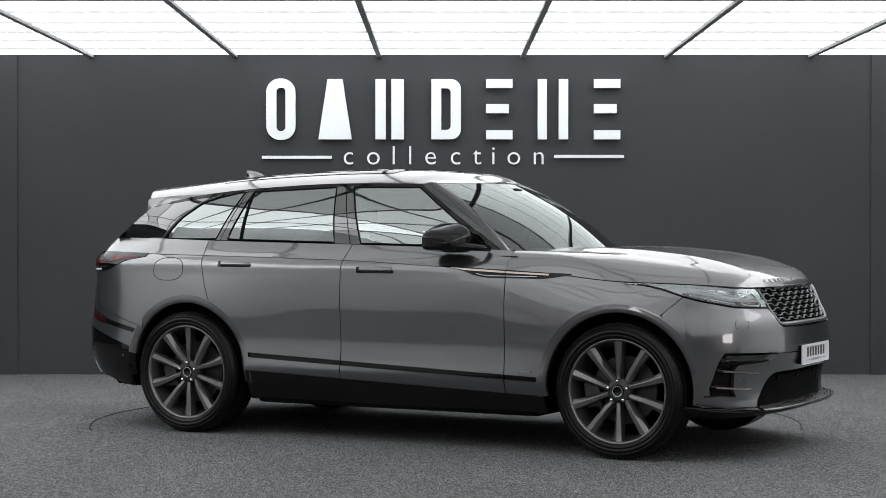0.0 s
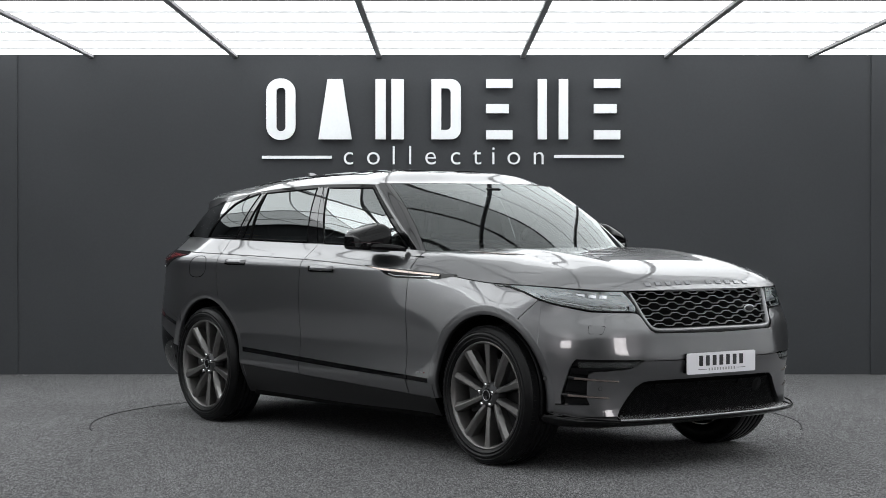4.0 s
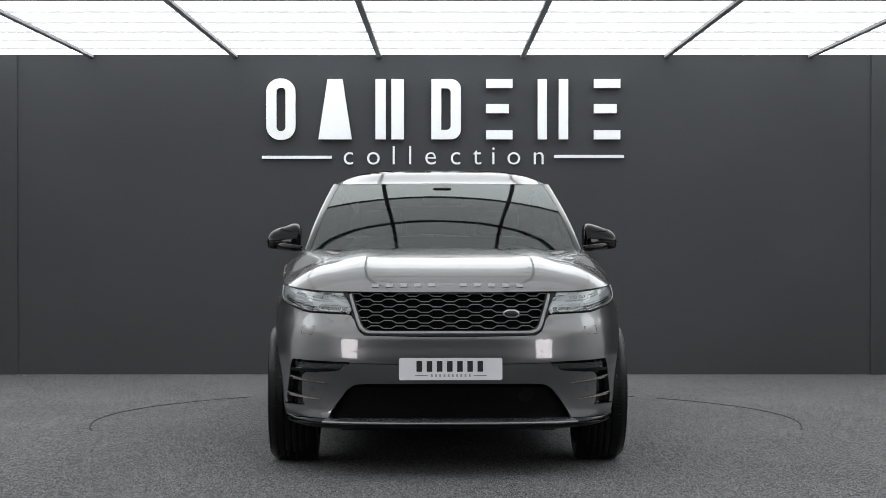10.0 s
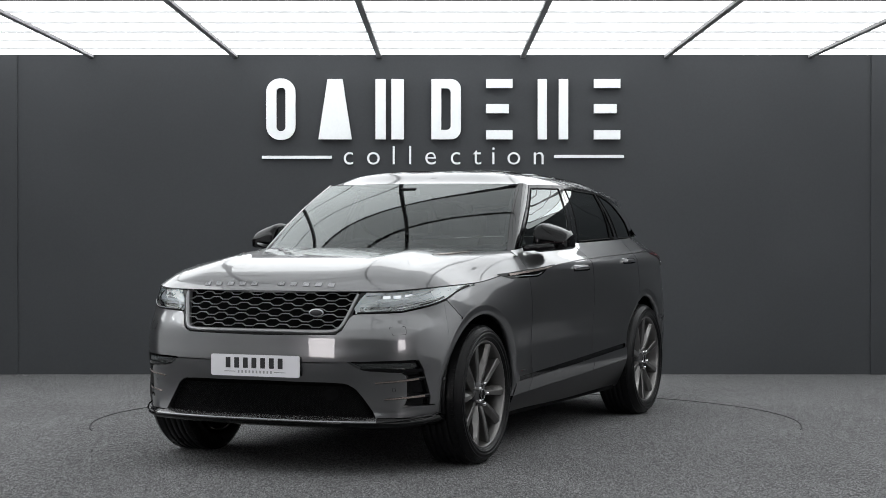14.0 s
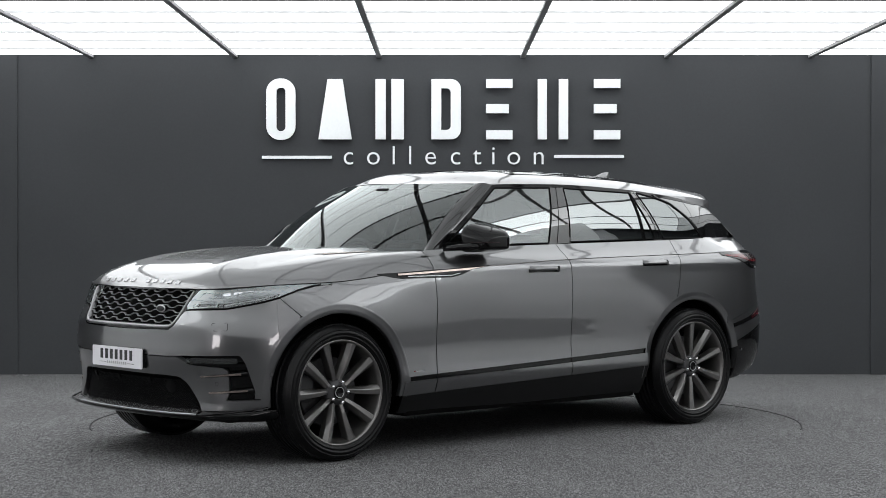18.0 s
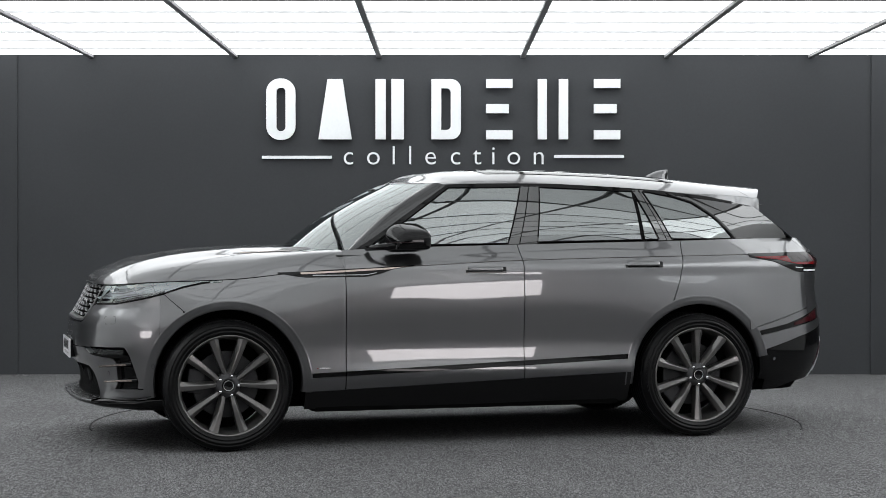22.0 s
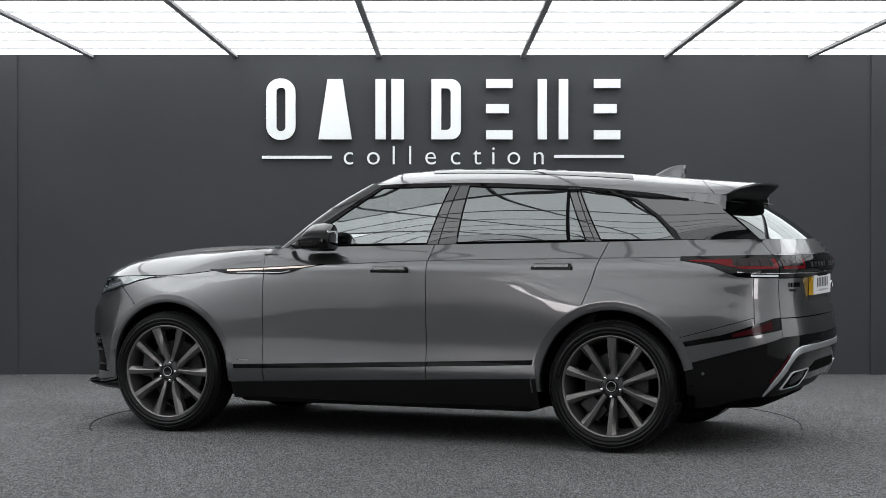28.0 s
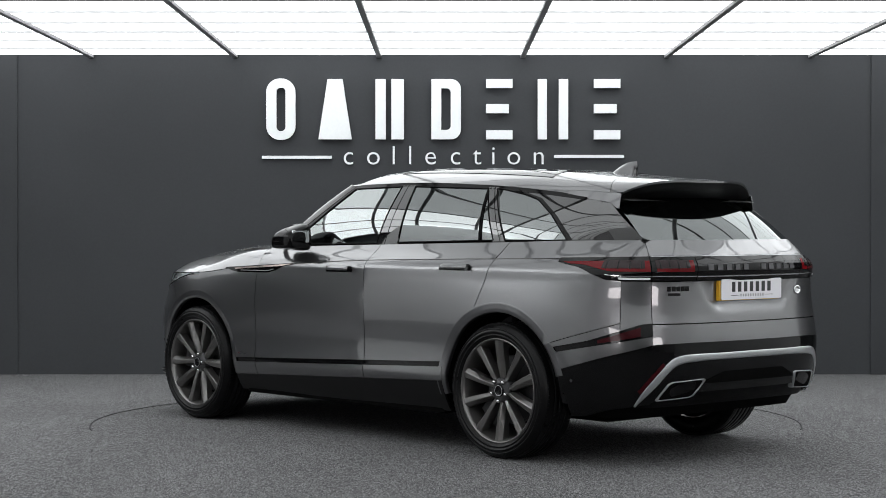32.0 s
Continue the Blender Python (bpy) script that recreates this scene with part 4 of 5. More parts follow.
def car_rear():
    for sd in (1, -1):
        # lamp cluster on the body and on the gate
        for e0, e1, nm in ((4.763, S_GATE - GAP / 2, "tail_lamp"), (S_GATE + GAP / 2, 5.655, "tail_lamp")):
            lamp = panel(nm, car, M_BLACK, sd * e0, sd * e1, LAMP_R_LOW, LAMP_R_TOP, 30, 10, out=0.004, rim=0.02, label="dark-tinted red tail lamp")
            lo = lambda s: max(LAMP_R_LOW(s) + 0.006, float(np.interp(abs(s), [4.78, 4.95, 5.12, 5.7], [1.082, 1.074, 1.040, 1.036])))
            hi = lambda s: float(np.interp(abs(s), [4.78, 4.95, 5.2, 5.7], [1.088, 1.092, 1.096, 1.098]))
            r0, r1 = max(e0 + 0.03, 4.80), min(e1 - 0.004, 5.635)
            panel("red_glass", lamp, M_RED, sd * r0, sd * r1, lo, hi, 30, 6, out=0.006, rim=0.003, label="red lamp glass")
            c0, c1 = max(e0 + 0.02, 5.06), min(e1 - 0.01, 5.63)
            panel("clear_glass", lamp, M_SMOKE, sd * (c0 + 0.006), sd * (c1 - 0.025), lambda s: 1.056, lambda s: 1.098, 20, 5, out=0.0075, rim=0.003, label="smoked lamp insert")
            for k in range(4):
                w = c0 + 0.03 + (c1 - c0 - 0.08) * k / 3
                panel("lamp_rib", lamp, M_BLACK, sd * w, sd * (w + 0.006), 1.054, 1.092, 3, 4, out=0.009, rim=0.002)
            panel("lamp_trim", lamp, M_CHROME, sd * max(e0, 5.09), sd * e1, lambda s: LAMP_R_LOW(s) + 0.022, lambda s: LAMP_R_LOW(s) + 0.027, 20, 3, out=0.007, rim=0.003, label="thin chrome lamp line")
            # pale reversing strip along the foot of the lamp
            if e0 < 5.0:
                panel("reversing_lamp", lamp, M_CLEARWHITE, sd * 5.17, sd * (e1 - 0.006), lambda s: LAMP_R_LOW(s) + 0.006, lambda s: LAMP_R_LOW(s) + 0.017, 16, 4, out=0.0065, rim=0.003, label="pale reversing lamp strip")
        # black band across the gate
        bd = panel("gate_band", car, M_BLACK, sd * 5.66, sd * S_END, 0.987, LAMP_R_TOP, 24, 10, out=0.004, rim=0.02)
        panel("band_trim", bd, M_CHROME, sd * 5.66, sd * S_END, 1.008, 1.014, 24, 3, out=0.008, rim=0.004, label="thin chrome line")
        panel("band_trim", bd, M_SILVER_DARK, sd * (S_GATE + 0.01), sd * S_END, lambda s: LAMP_R_TOP(s) - 0.002, lambda s: LAMP_R_TOP(s) + 0.002, 24, 3, out=0.006, rim=0.004, label="thin dark metal line")
    # gate: upper shelf and lower field
    g0 = S_GATE + GAP / 2
    for sd in (1, -1):
        panel("tailgate_shelf", car, M_PAINT, sd * g0, sd * S_END, lambda s: LAMP_R_TOP(s) + 0.003, belt, 30, 12, rim=0.01)
        P = []
        for s in np.linspace(g0, S_END, 36):
            row = []
            for z in np.linspace(0.768, 0.984, 22):
                edge_s = 5.66 + 0.10 * (0.98 - z) / 0.14
                k = min(max((s - edge_s) / 0.06, 0), 1) * min(max((z - 0.800) / 0.08, 0), 1)
                row.append(skin(sd * s, z, -0.014 * k * k * (3 - 2 * k)))
            P.append(row)
        sheet("tailgate", P, M_PAINT, car, rim=0.012)
        panel("rear_bumper", car, M_PAINT, sd * g0, sd * S_END, lambda s: BLACK_TOP(s) + 0.002, 0.762, 26, 8)
        panel("rear_bumper_lower", car, M_BLACK, sd * (S_GATE - 0.002), sd * S_END, lambda s: 0.40 - 0.05 * max(0, (5.6 - abs(s)) / 0.25), lambda s: BLACK_TOP(s), 26, 14)
        panel("diffuser", car, M_PLASTIC, sd * 5.25, sd * S_END, 0.32, lambda s: float(np.interp(abs(s), [5.25, 5.4, 5.6, 6.2], [0.335, 0.355, 0.398, 0.398])), 26, 10, out=-0.03, label="matt black rear diffuser")
        panel("diffuser_slot", car, M_INNER, sd * 5.72, sd * S_END, lambda s: 0.445, lambda s: 0.505 - 0.05 * max(0, (5.85 - abs(s)) / 0.13), 16, 6, out=0.004, rim=0.002)
        # silver skirt: a leg rising from the lower corner and a bar across
        legc = [(5.262, 0.332), (5.32, 0.395), (5.385, 0.462), (5.44, 0.522), (5.49, 0.562), (5.55, 0.580), (5.64, 0.586), (5.80, 0.588), (6.00, 0.589), (6.119, 0.589)]
        P = []
        for i, (s, z) in enumerate(legc):
            a, b = legc[max(i - 1, 0)], legc[min(i + 1, len(legc) - 1)]
            d = Vector((b[0] - a[0], b[1] - a[1])).normalized()
            n = Vector((-d.y, d.x))
            h = (0.006, 0.016, 0.020, 0.021, 0.022, 0.021, 0.020, 0.018, 0.018, 0.018)[i]
            P.append([skin(sd * min(s + n.x * q * h, S_END), z + n.y * q * h, o) for q, o in ((1, -0.01), (1, 0.002), (0.6, 0.004), (-0.6, 0.005), (-1, 0.003), (-1, -0.01))])
        cs = catmull(np.arange(len(P)), np.array(P))
        P = [cs(q) for q in np.linspace(0, len(P) - 1, 60)]
        sk = sheet("bumper_trim", P, M_SILVER, car, rim=0.0, label="satin silver rear bumper trim")
        # red slit beside the leg
        P = [[skin(sd * (s - 0.012 - 0.016 * k), z + 0.012 + 0.014 * k, 0.004) for k in (0, 1)] for s, z in ((5.31, 0.388), (5.36, 0.442), (5.41, 0.496), (5.45, 0.538))]
        sheet("reflector", P, M_REFLECTOR, car, rim=0.002, label="slim red bumper reflector")
        # tailpipe: slanted four-sided finisher
        quad = [(5.385, 0.358), (5.468, 0.462), (5.725, 0.474), (5.665, 0.372)]
        ring = []
        cx, cz = sum(q[0] for q in quad) / 4, sum(q[1] for q in quad) / 4
        dense = []
        for i in range(4):
            a, b = quad[i], quad[(i + 1) % 4]
            for t in np.linspace(0.08, 0.92, 6):
                dense.append((a[0] + (b[0] - a[0]) * t, a[1] + (b[1] - a[1]) * t))
        P = []
        for s, z in dense + dense[:1]:
            row = []
            for k, o in ((1.0, -0.02), (1.0, 0.005), (0.97, 0.008), (0.90, 0.008), (0.88, 0.006), (0.86, -0.03)):
                row.append(skin(sd * (cx + (s - cx) * k), cz + (z - cz) * k, o))
            P.append(row)
        ex = sheet("tailpipe", P, M_SILVER, car, rim=0.0, label="satin chrome four-sided tailpipe finisher")
        bm = bmesh.new()
        vs = [bm.verts.new(skin(sd * (cx + (s - cx) * 0.87), cz + (z - cz) * 0.87, 0.004)) for s, z in dense]
        bm.faces.new(vs)
        part("tailpipe_mouth", bm, M_INNER, ex)
    # lettering on the band, model bars and round badge
    def band(u, v, w):
        s = S_END - u
        return Vector(skin(s if u >= 0 else -(S_END + u), 1.044 + v, 0.005 + w))
    letter_row(car, lambda u, v, w: band(-u, v, w), -0.385, 0.385, [5, 5], 0.030, M_LETTER, 0.004, 0.55)
    def low(u, v, w):
        return Vector(skin(u, 0.925 + v, w))
    letter_row(car, lambda u, v, w: low(5.615 - u, v + 0.010, w), 0.0, 0.155, [5], 0.025, M_BLACK, 0.004, 0.75)
    letter_row(car, lambda u, v, w: low(5.555 - u, v - 0.014, w), -0.01, 0.09, [1], 0.014, M_BLACK, 0.004, 0.8)
    bm = bmesh.new()
    c = Vector(skin(-5.66, 0.922, 0.003))
    revolve(bm, [(0.001, 0.006), (0.016, 0.006), (0.018, 0.008), (0.023, 0.008), (0.025, 0.004), (0.025, -0.004)], 32)
    for v in bm.verts:
        v.co = c + Matrix.Rotation(radians(90 - 12), 3, "Z") @ v.co
    part("round_badge", bm, M_CHROME, car, "round chrome badge", smooth=True)
    x_pl = float(skin(S_END, 0.94)[0])
    bm = bmesh.new()
    box(bm, x_pl + 0.000, x_pl + 0.02, -0.252, 0.270, 0.879, 0.986, bevel=0.002)
    part("plate_backing", bm, M_YELLOW, car, "yellow plate behind the white one")
    number_plate(car, lambda u, v, w: Vector((x_pl - 0.003 - w, -u, 0.882 + v)))
    # front plate
    x_f = float(skin(0.0, 0.58)[0])
    bm = bmesh.new()
    box(bm, x_f - 0.04, x_f + 0.012, -0.255, 0.255, 0.508, 0.610, bevel=0.004)
    part("plate_holder", bm, M_PLASTIC, car)
    number_plate(car, lambda u, v, w: Vector((x_f + 0.013 + w, u, 0.502 + v)))


M_SILL = mat("satin_black_sill", (0.005, 0.005, 0.0053), 0.3, spec=0.3, patch=0.1)
M_LAMPBOWL = mat("lamp_bowl", (0.88, 0.90, 0.93), 0.3)
M_CLEARWHITE = mat("white_light_guide", (0.75, 0.77, 0.78), 0.2, coat=0.5)
M_GRILLE = mat("satin_grille_grey", (0.21, 0.21, 0.215), 0.3, metal=0.85, grain=0.05)
M_GREYBAR = mat("grey_bars", (0.30, 0.30, 0.31), 0.5)
M_SMOKE = mat("smoked_insert", (0.02, 0.013, 0.014), 0.2, spec=0.25)
M_LETTER = mat("dark_grey_lettering", (0.10, 0.10, 0.104), 0.3, metal=0.8)
M_SILVER_DARK = mat("dark_chrome_lettering", (0.30, 0.30, 0.31), 0.25, metal=1.0)


def car_core():
    """Dark inner shell, floor pan and bonnet."""
    P = [[skin(s, z, -0.06) for z in np.linspace(0.84, min(crease(s), 1.10) - 0.02, 5)] for s in np.linspace(0.0, S_END, 90)]
    sheet("inner_shell", P, M_INNER, car, rim=0)
    sheet("inner_shell", [[(p[0], -p[1], p[2]) for p in row] for row in P], M_INNER, car, rim=0)
    P = [[skin(s, z, -0.06) for z in np.linspace(0.24, 0.84, 5)] for s in np.linspace(-0.95, 0.95, 40)]
    sheet("inner_front", P, M_INNER, car, rim=0)
    for sd in (1, -1):
        P = [[skin(sd * s, z, -0.05) for z in np.linspace(0.26, 0.84, 5)] for s in np.linspace(4.80, S_END, 40)]
        sheet("inner_rear", P, M_INNER, car, rim=0)
        P = [[skin(sd * s, z, -0.05) for z in np.linspace(0.22, 0.84, 5)] for s in np.linspace(s_of_x(0.97), s_of_x(-0.97), 30)]
        sheet("inner_side", P, M_INNER, car, rim=0)
    boxed("underbody", M_INNER, car, -1.95, 1.95, -0.60, 0.60, 0.21, 0.62, bevel=0.05)
    boxed("underbody", M_INNER, car, -0.95, 0.95, -0.88, 0.88, 0.205, 0.40, bevel=0.03)
    for x in (1.437, -1.437):
        bm = bmesh.new()
        tube(bm, [(x, -0.72, 0.33), (x, 0.72, 0.33)], 0.05, 12)
        part("axle", bm, M_INNER, car)
    # bonnet
    zc = spline([2.13, 2.112, 2.08, 1.99, 1.816, 1.642, 1.466, 1.291, 1.114, 0.90], [0.940, 0.968, 0.992, 1.036, 1.084, 1.112, 1.131, 1.145, 1.152, 1.150])
    edge = np.array([skin(s, crease(s)) for s in np.linspace(0, s_of_x(0.7), 300)])
    tip = edge[0, 0]

    def half_w(x):
        return float(np.interp(-x, -edge[:, 0], edge[:, 1]))

    # cross sections near the windscreen: the doors' shoulder carried forward, rounded into the crown
    SHOULDER = []
    for x in np.linspace(1.52, 0.70, 21):
        zs = np.linspace(crease_x(x), belt_x(x), 12)
        ys = np.array([skin(s_of_x(x), z)[1] for z in zs])
        y = np.linspace(0, 1, 121) * half_w(x)
        crown = belt_x(x) + (zc(x) - belt_x(x)) * (1 - np.clip(y / ys[-1], 0, 1) ** 2)
        z = np.where(y < ys[-1], crown, np.interp(y, ys[::-1], zs[::-1]))
        wide = np.concatenate([z[:20][::-1], z, 2 * z[-1] - z[-2:-22:-1]])
        ker = np.exp(-(np.arange(-12, 13) / 5.0) ** 2)
        sm = np.convolve(wide, ker / ker.sum(), "same")[20:-20]
        SHOULDER.append(list(sm))

    def hood(a, x):
        y = a * half_w(x)
        ze = crease_x(x)
        w = min(1, max(0, (1.55 - x) / 0.75))
        z = ze + (zc(x) - ze) * (1 - abs(a) ** (5.2 + 2.0 * w * w * (3 - 2 * w)))
        far = min(1, max(0, (tip - x) / 0.45))
        k = min(1, max(0, (1.50 - x) / 0.62))
        k = k * k * (3 - 2 * k)
        if k > 0:
            i = min(max((1.52 - x) / 0.82 * 20, 0), 19.999)
            j = int(i)
            q = min(abs(a) * 120, 119.999)
            p = int(q)
            rows = [SHOULDER[j + e][p] + (SHOULDER[j + e][p + 1] - SHOULDER[j + e][p]) * (q - p) for e in (0, 1)]
            z += (rows[0] + (rows[1] - rows[0]) * (i - j) - z) * k
        z += 0.009 * far * math.exp(-((abs(y) - 0.46) / 0.07) ** 2) - 0.004 * far * math.exp(-((abs(y) - 0.62) / 0.05) ** 2)
        return (x, y, z + 0.001)

    P = [[hood(a, tip - 0.0005 - (tip - (0.945 - 0.180 * a * a)) * b ** 1.8) for a in np.linspace(-1, 1, 81)] for b in np.linspace(0, 1, 70)]
    bonnet = sheet("bonnet", P, M_PAINT, car, rim=0.01)
    for sd in (1, -1):
        # slim bonnet vents near the windscreen
        P = []
        for x in np.linspace(1.36, 0.98, 20):
            u = (1.36 - x) / 0.38
            hw = 0.030 * math.sin(math.pi * min(max(u, 0.03), 0.97)) ** 0.6
            y0 = 0.60 + 0.07 * u
            P.append([tuple(Vector(hood(sd * ((y0 + q * hw) / half_w(x)), x)) + Vector((0, 0, 0.003 - 0.002 * abs(q)))) for q in (-1, -0.5, 0, 0.5, 1)])
        bv = sheet("bonnet_vent", P, M_RIM, bonnet, rim=0.003, label="slim grey bonnet vent")
        P = [[tuple(Vector(p) + Vector((0, 0, 0.003))) for p in row[3:5]] for row in P[2:-2]]
        sheet("vent_trim", P, M_COPPER, bv, rim=0.002, label="copper bonnet vent trim")

    def tip_place(u, v, w):
        lo, hi = tip - 0.25, tip - 0.001
        for _ in range(24):
            x = (lo + hi) / 2
            if abs(u) < half_w(x) and hood(u / half_w(x), x)[2] > v:
                lo = x
            else:
                hi = x
        return Vector((lo, u, v)) + Vector((0.8 * w, 0, 0.6 * w))

    letter_row(bonnet, lambda u, v, w: tip_place(u, 0.966 - 0.030 * u * u + v, w), -0.410, 0.400, [5, 5], 0.017, M_SILVER_DARK, 0.004, 0.5)
    # painted corner between bonnet, pillar and door
    for sd in (1, -1):
        P = [[tuple(Vector(hood(sd * a, x)) - Vector((0, 0, 0.001))) for x in np.linspace(0.943 - 0.180 * a * a, 0.757, 8)] for a in np.linspace(0.78, 1.0, 16)]
        sheet("bonnet_corner", P, M_PAINT, car, rim=0.0)
    # scuttle below the windscreen, with wiper arms
    P = []
    for a in np.linspace(-1, 1, 31):
        row = []
        for b in np.linspace(0, 1, 5):
            x = (0.955 - 0.16 * a * a) * (1 - b) + (0.80 - 0.17 * a * a) * b
            row.append((x, a * 0.86, 1.118 + 0.0 * b - 0.05 * a * a * 0.2))
        P.append(row)
    sheet("scuttle", P, M_PLASTIC, car, rim=0.0)
    for y0, y1 in ((-0.62, 0.02), (0.10, 0.66)):
        bm = bmesh.new()
        tube(bm, [(0.92 - 0.22 * (y / 0.8) ** 2 + 0.012, y, 1.136 - 0.004 * abs(y)) for y in np.linspace(y0, y1, 12)], 0.006, 6)
        part("wiper", bm, M_PLASTIC, car)


# ---------------------------------------------------------------- greenhouse
def pane(name, parent, material, quad, sd, na=14, nb=10, out=0.0, rim=0.004, label="", top=None):
    """A piece of the cabin side: quad of (x, z): front bottom, rear bottom, rear top, front top."""
    (ax, az), (bx, bz), (cx, cz), (dx, dz) = quad
    P = []
    for a in np.linspace(0, 1, na):
        row = []
        for b in np.linspace(0, 1, nb):
            x = (ax + (bx - ax) * a) * (1 - b) + (dx + (cx - dx) * a) * b
            z0 = az + (bz - az) * a
            z1 = (dz + (cz - dz) * a) if top is None else top(dx + (cx - dx) * a)
            z = z0 + (z1 - z0) * b
            row.append((x, sd * glass_y(x, z, out), z))
        P.append(row)
    ob = sheet(name, P, material, parent, rim, label)
    if name == "side_window":
        outline(ob, P, sd)
    return ob


def outline(ob, P, sd):
    """A slim black rubber seal round a window."""
    edge = [p for p in P[0]] + [row[-1] for row in P[1:]] + [p for p in P[-1][-2::-1]] + [row[0] for row in P[-2:0:-1]]
    bm = bmesh.new()
    tube(bm, [(x, y + sd * 0.003, z + 0.001) for x, y, z in edge], 0.0042, 6, closed=True)
    part("window_rubber", bm, M_PLASTIC, ob, "black rubber window seal", smooth=True)


def ws(a, b, lift=0.0):
    """The windscreen's surface: a across (-1 to 1), b up (0 to 1)."""
    y0, y1 = 0.805 * a, 0.650 * a
    x0, x1 = 0.95 - 0.25 * a * a, 0.315 - 0.15 * a * a
    z0, z1 = 1.138, 1.536 - 0.004 * a * a
    bulge = 0.028 * math.sin(math.pi * b) + lift
    return (x0 + (x1 - x0) * b + bulge * 0.5, y0 + (y1 - y0) * b, z0 + (z1 - z0) * b + bulge * 0.85)


def greenhouse():
    P = [[ws(a, b) for b in np.linspace(0, 1, 24)] for a in np.linspace(-0.965, 0.965, 41)]
    screen = sheet("windscreen", P, M_SCREEN, car, rim=0.004, label="clear raked windscreen")
    # dark band round the screen
    for e0, e1, f0, f1 in ((-0.965, 0.965, -0.02, 0.03),):
        P = [[ws(a, b, -0.002) for b in np.linspace(f0, f1, 3)] for a in np.linspace(e0, e1, 31)]
        sheet("screen_band", P, M_BLACK, screen, rim=0.0)
    for sd in (1, -1):
        P = [[ws(sd * a, b, -0.002) for a in (0.94, 0.955, 0.968)] for b in np.linspace(0, 1, 12)]
        sheet("screen_band", P, M_BLACK, screen, rim=0.0)
        # front pillar: painted, with a black seal towards the side window
        P, Q = [], []
        for b in np.linspace(-0.03, 1.0, 24):
            p0 = Vector(ws(0.968 * sd, b))
            xe = 0.655 - 0.565 * b
            ze = 1.150 + (1.520 - 1.150) * b
            p1 = Vector((xe, sd * glass_y(xe, ze, 0.006), ze))
            out = Vector((0.35, sd * 0.75, 0.55)).normalized()
            P.append([tuple(p0.lerp(p1, k) + out * 0.016 * math.sin(math.pi * k) ** 0.8) for k in np.linspace(0, 1, 9)])
            x2 = xe - 0.045
            Q.append([(x, sd * glass_y(x, ze, 0.003), ze) for x in np.linspace(xe + 0.002, x2, 4)])
        sheet("front_pillar", P, M_PILLAR, car, rim=0.012)
        sheet("pillar_seal", Q, M_BLACK, car, rim=0.004)

    def lift(x):
        """The roof's edge runs straight on over the sinking window line."""
        k = min(max((-1.40 - x) / 0.65, 0), 1)
        return 0.042 * k * k * (3 - 2 * k)

    def roof(a, b):
        xf, xr = 0.315 - 0.15 * a * a, -1.78 - 0.16 * abs(a) ** 3
        x = xf + (xr - xf) * b
        ze = rail_z(x) + lift(x)
        z = ze + (roof_z(x) - ze) * (1 - abs(a) ** 4.5)
        k = math.sin(min(1, b / 0.10) * math.pi / 2)
        zw = 1.537 - 0.004 * a * a
        return (x, a * (rail_y(x) - 0.002), zw + (z - zw) * k if abs(a) < 0.97 else z)

    P = [[roof(a, b) for b in np.linspace(0, 1, 90) ** 1.3] for a in np.sin(np.linspace(-1, 1, 61) * math.pi / 2)]
    rf = sheet("roof", P, M_PAINT, car, rim=0.01)
    P = [[tuple(Vector(roof(a, b)) + Vector((0, 0, 0.003))) for b in np.linspace(0.20, 0.80, 30)] for a in np.linspace(-0.80, 0.80, 25)]
    sheet("roof_glass", P, M_BLACK, rf, rim=0.003, label="black panoramic roof glass")
    # shark fin
    bm = bmesh.new()
    zr = roof_z(-1.55)
    rows = []
    for x, h, w in ((-1.415, 0.002, 0.020), (-1.46, 0.026, 0.026), (-1.51, 0.052, 0.026), (-1.55, 0.066, 0.022), (-1.59, 0.073, 0.016), (-1.622, 0.074, 0.010), (-1.605, 0.002, 0.030)):
        rows.append([bm.verts.new((x, sy * w * k, zr - 0.008 + hh)) for sy, k, hh in ((1, 1.2, 0), (1, 0.6, h * 0.7), (1, 0.15, h + 0.006), (-1, 0.15, h + 0.006), (-1, 0.6, h * 0.7), (-1, 1.2, 0))])
    for A, B in zip(rows, rows[1:]):
        for k in range(5):
            bm.faces.new((A[k], A[k + 1], B[k + 1], B[k]))
    bmesh.ops.recalc_face_normals(bm, faces=bm.faces[:])
    part("roof_aerial", bm, M_PAINT, rf, "grey shark-fin roof aerial", smooth=True)
    for sd in (1, -1):
        tp = lambda x: rail_z(x) - 0.020
        fw = pane("side_window", car, M_GLASS, ((0.575, 1.160), (-0.262, 1.174), (-0.372, 1.512), (0.075, 1.506)), sd, label="clear front side window", out=0.001)
        rw = pane("side_window", car, M_PRIV, ((-0.448, 1.180), (-1.128, 1.194), (-1.100, 1.49), (-0.492, 1.512)), sd, label="dark privacy side window", out=0.001)
        pane("side_window", car, M_PRIV, ((-1.142, 1.194), (-1.240, 1.197), (-1.112, 1.47), (-1.108, 1.48)), sd, label="dark privacy quarter light", out=0.001)
        qw = lambda x: float(np.interp(-x, [1.16, 1.30, 1.48, 1.63, 1.70, 1.76], [1.490, 1.474, 1.432, 1.335, 1.270, 1.212]))
        P = []
        for a in np.linspace(0, 1, 20):
            row = []
            for b in np.linspace(0, 1, 10):
                z = 1.198 + (1.488 - 1.198) * b
                x0 = -1.325 + 0.155 * b
                x1 = -float(np.interp(z, [1.198, 1.212, 1.27, 1.335, 1.432, 1.474, 1.490], [1.765, 1.755, 1.70, 1.63, 1.48, 1.30, 1.19]))
                x = x0 + (x1 - x0) * a
                row.append((x, sd * glass_y(x, z, 0.001), z))
            P.append(row)
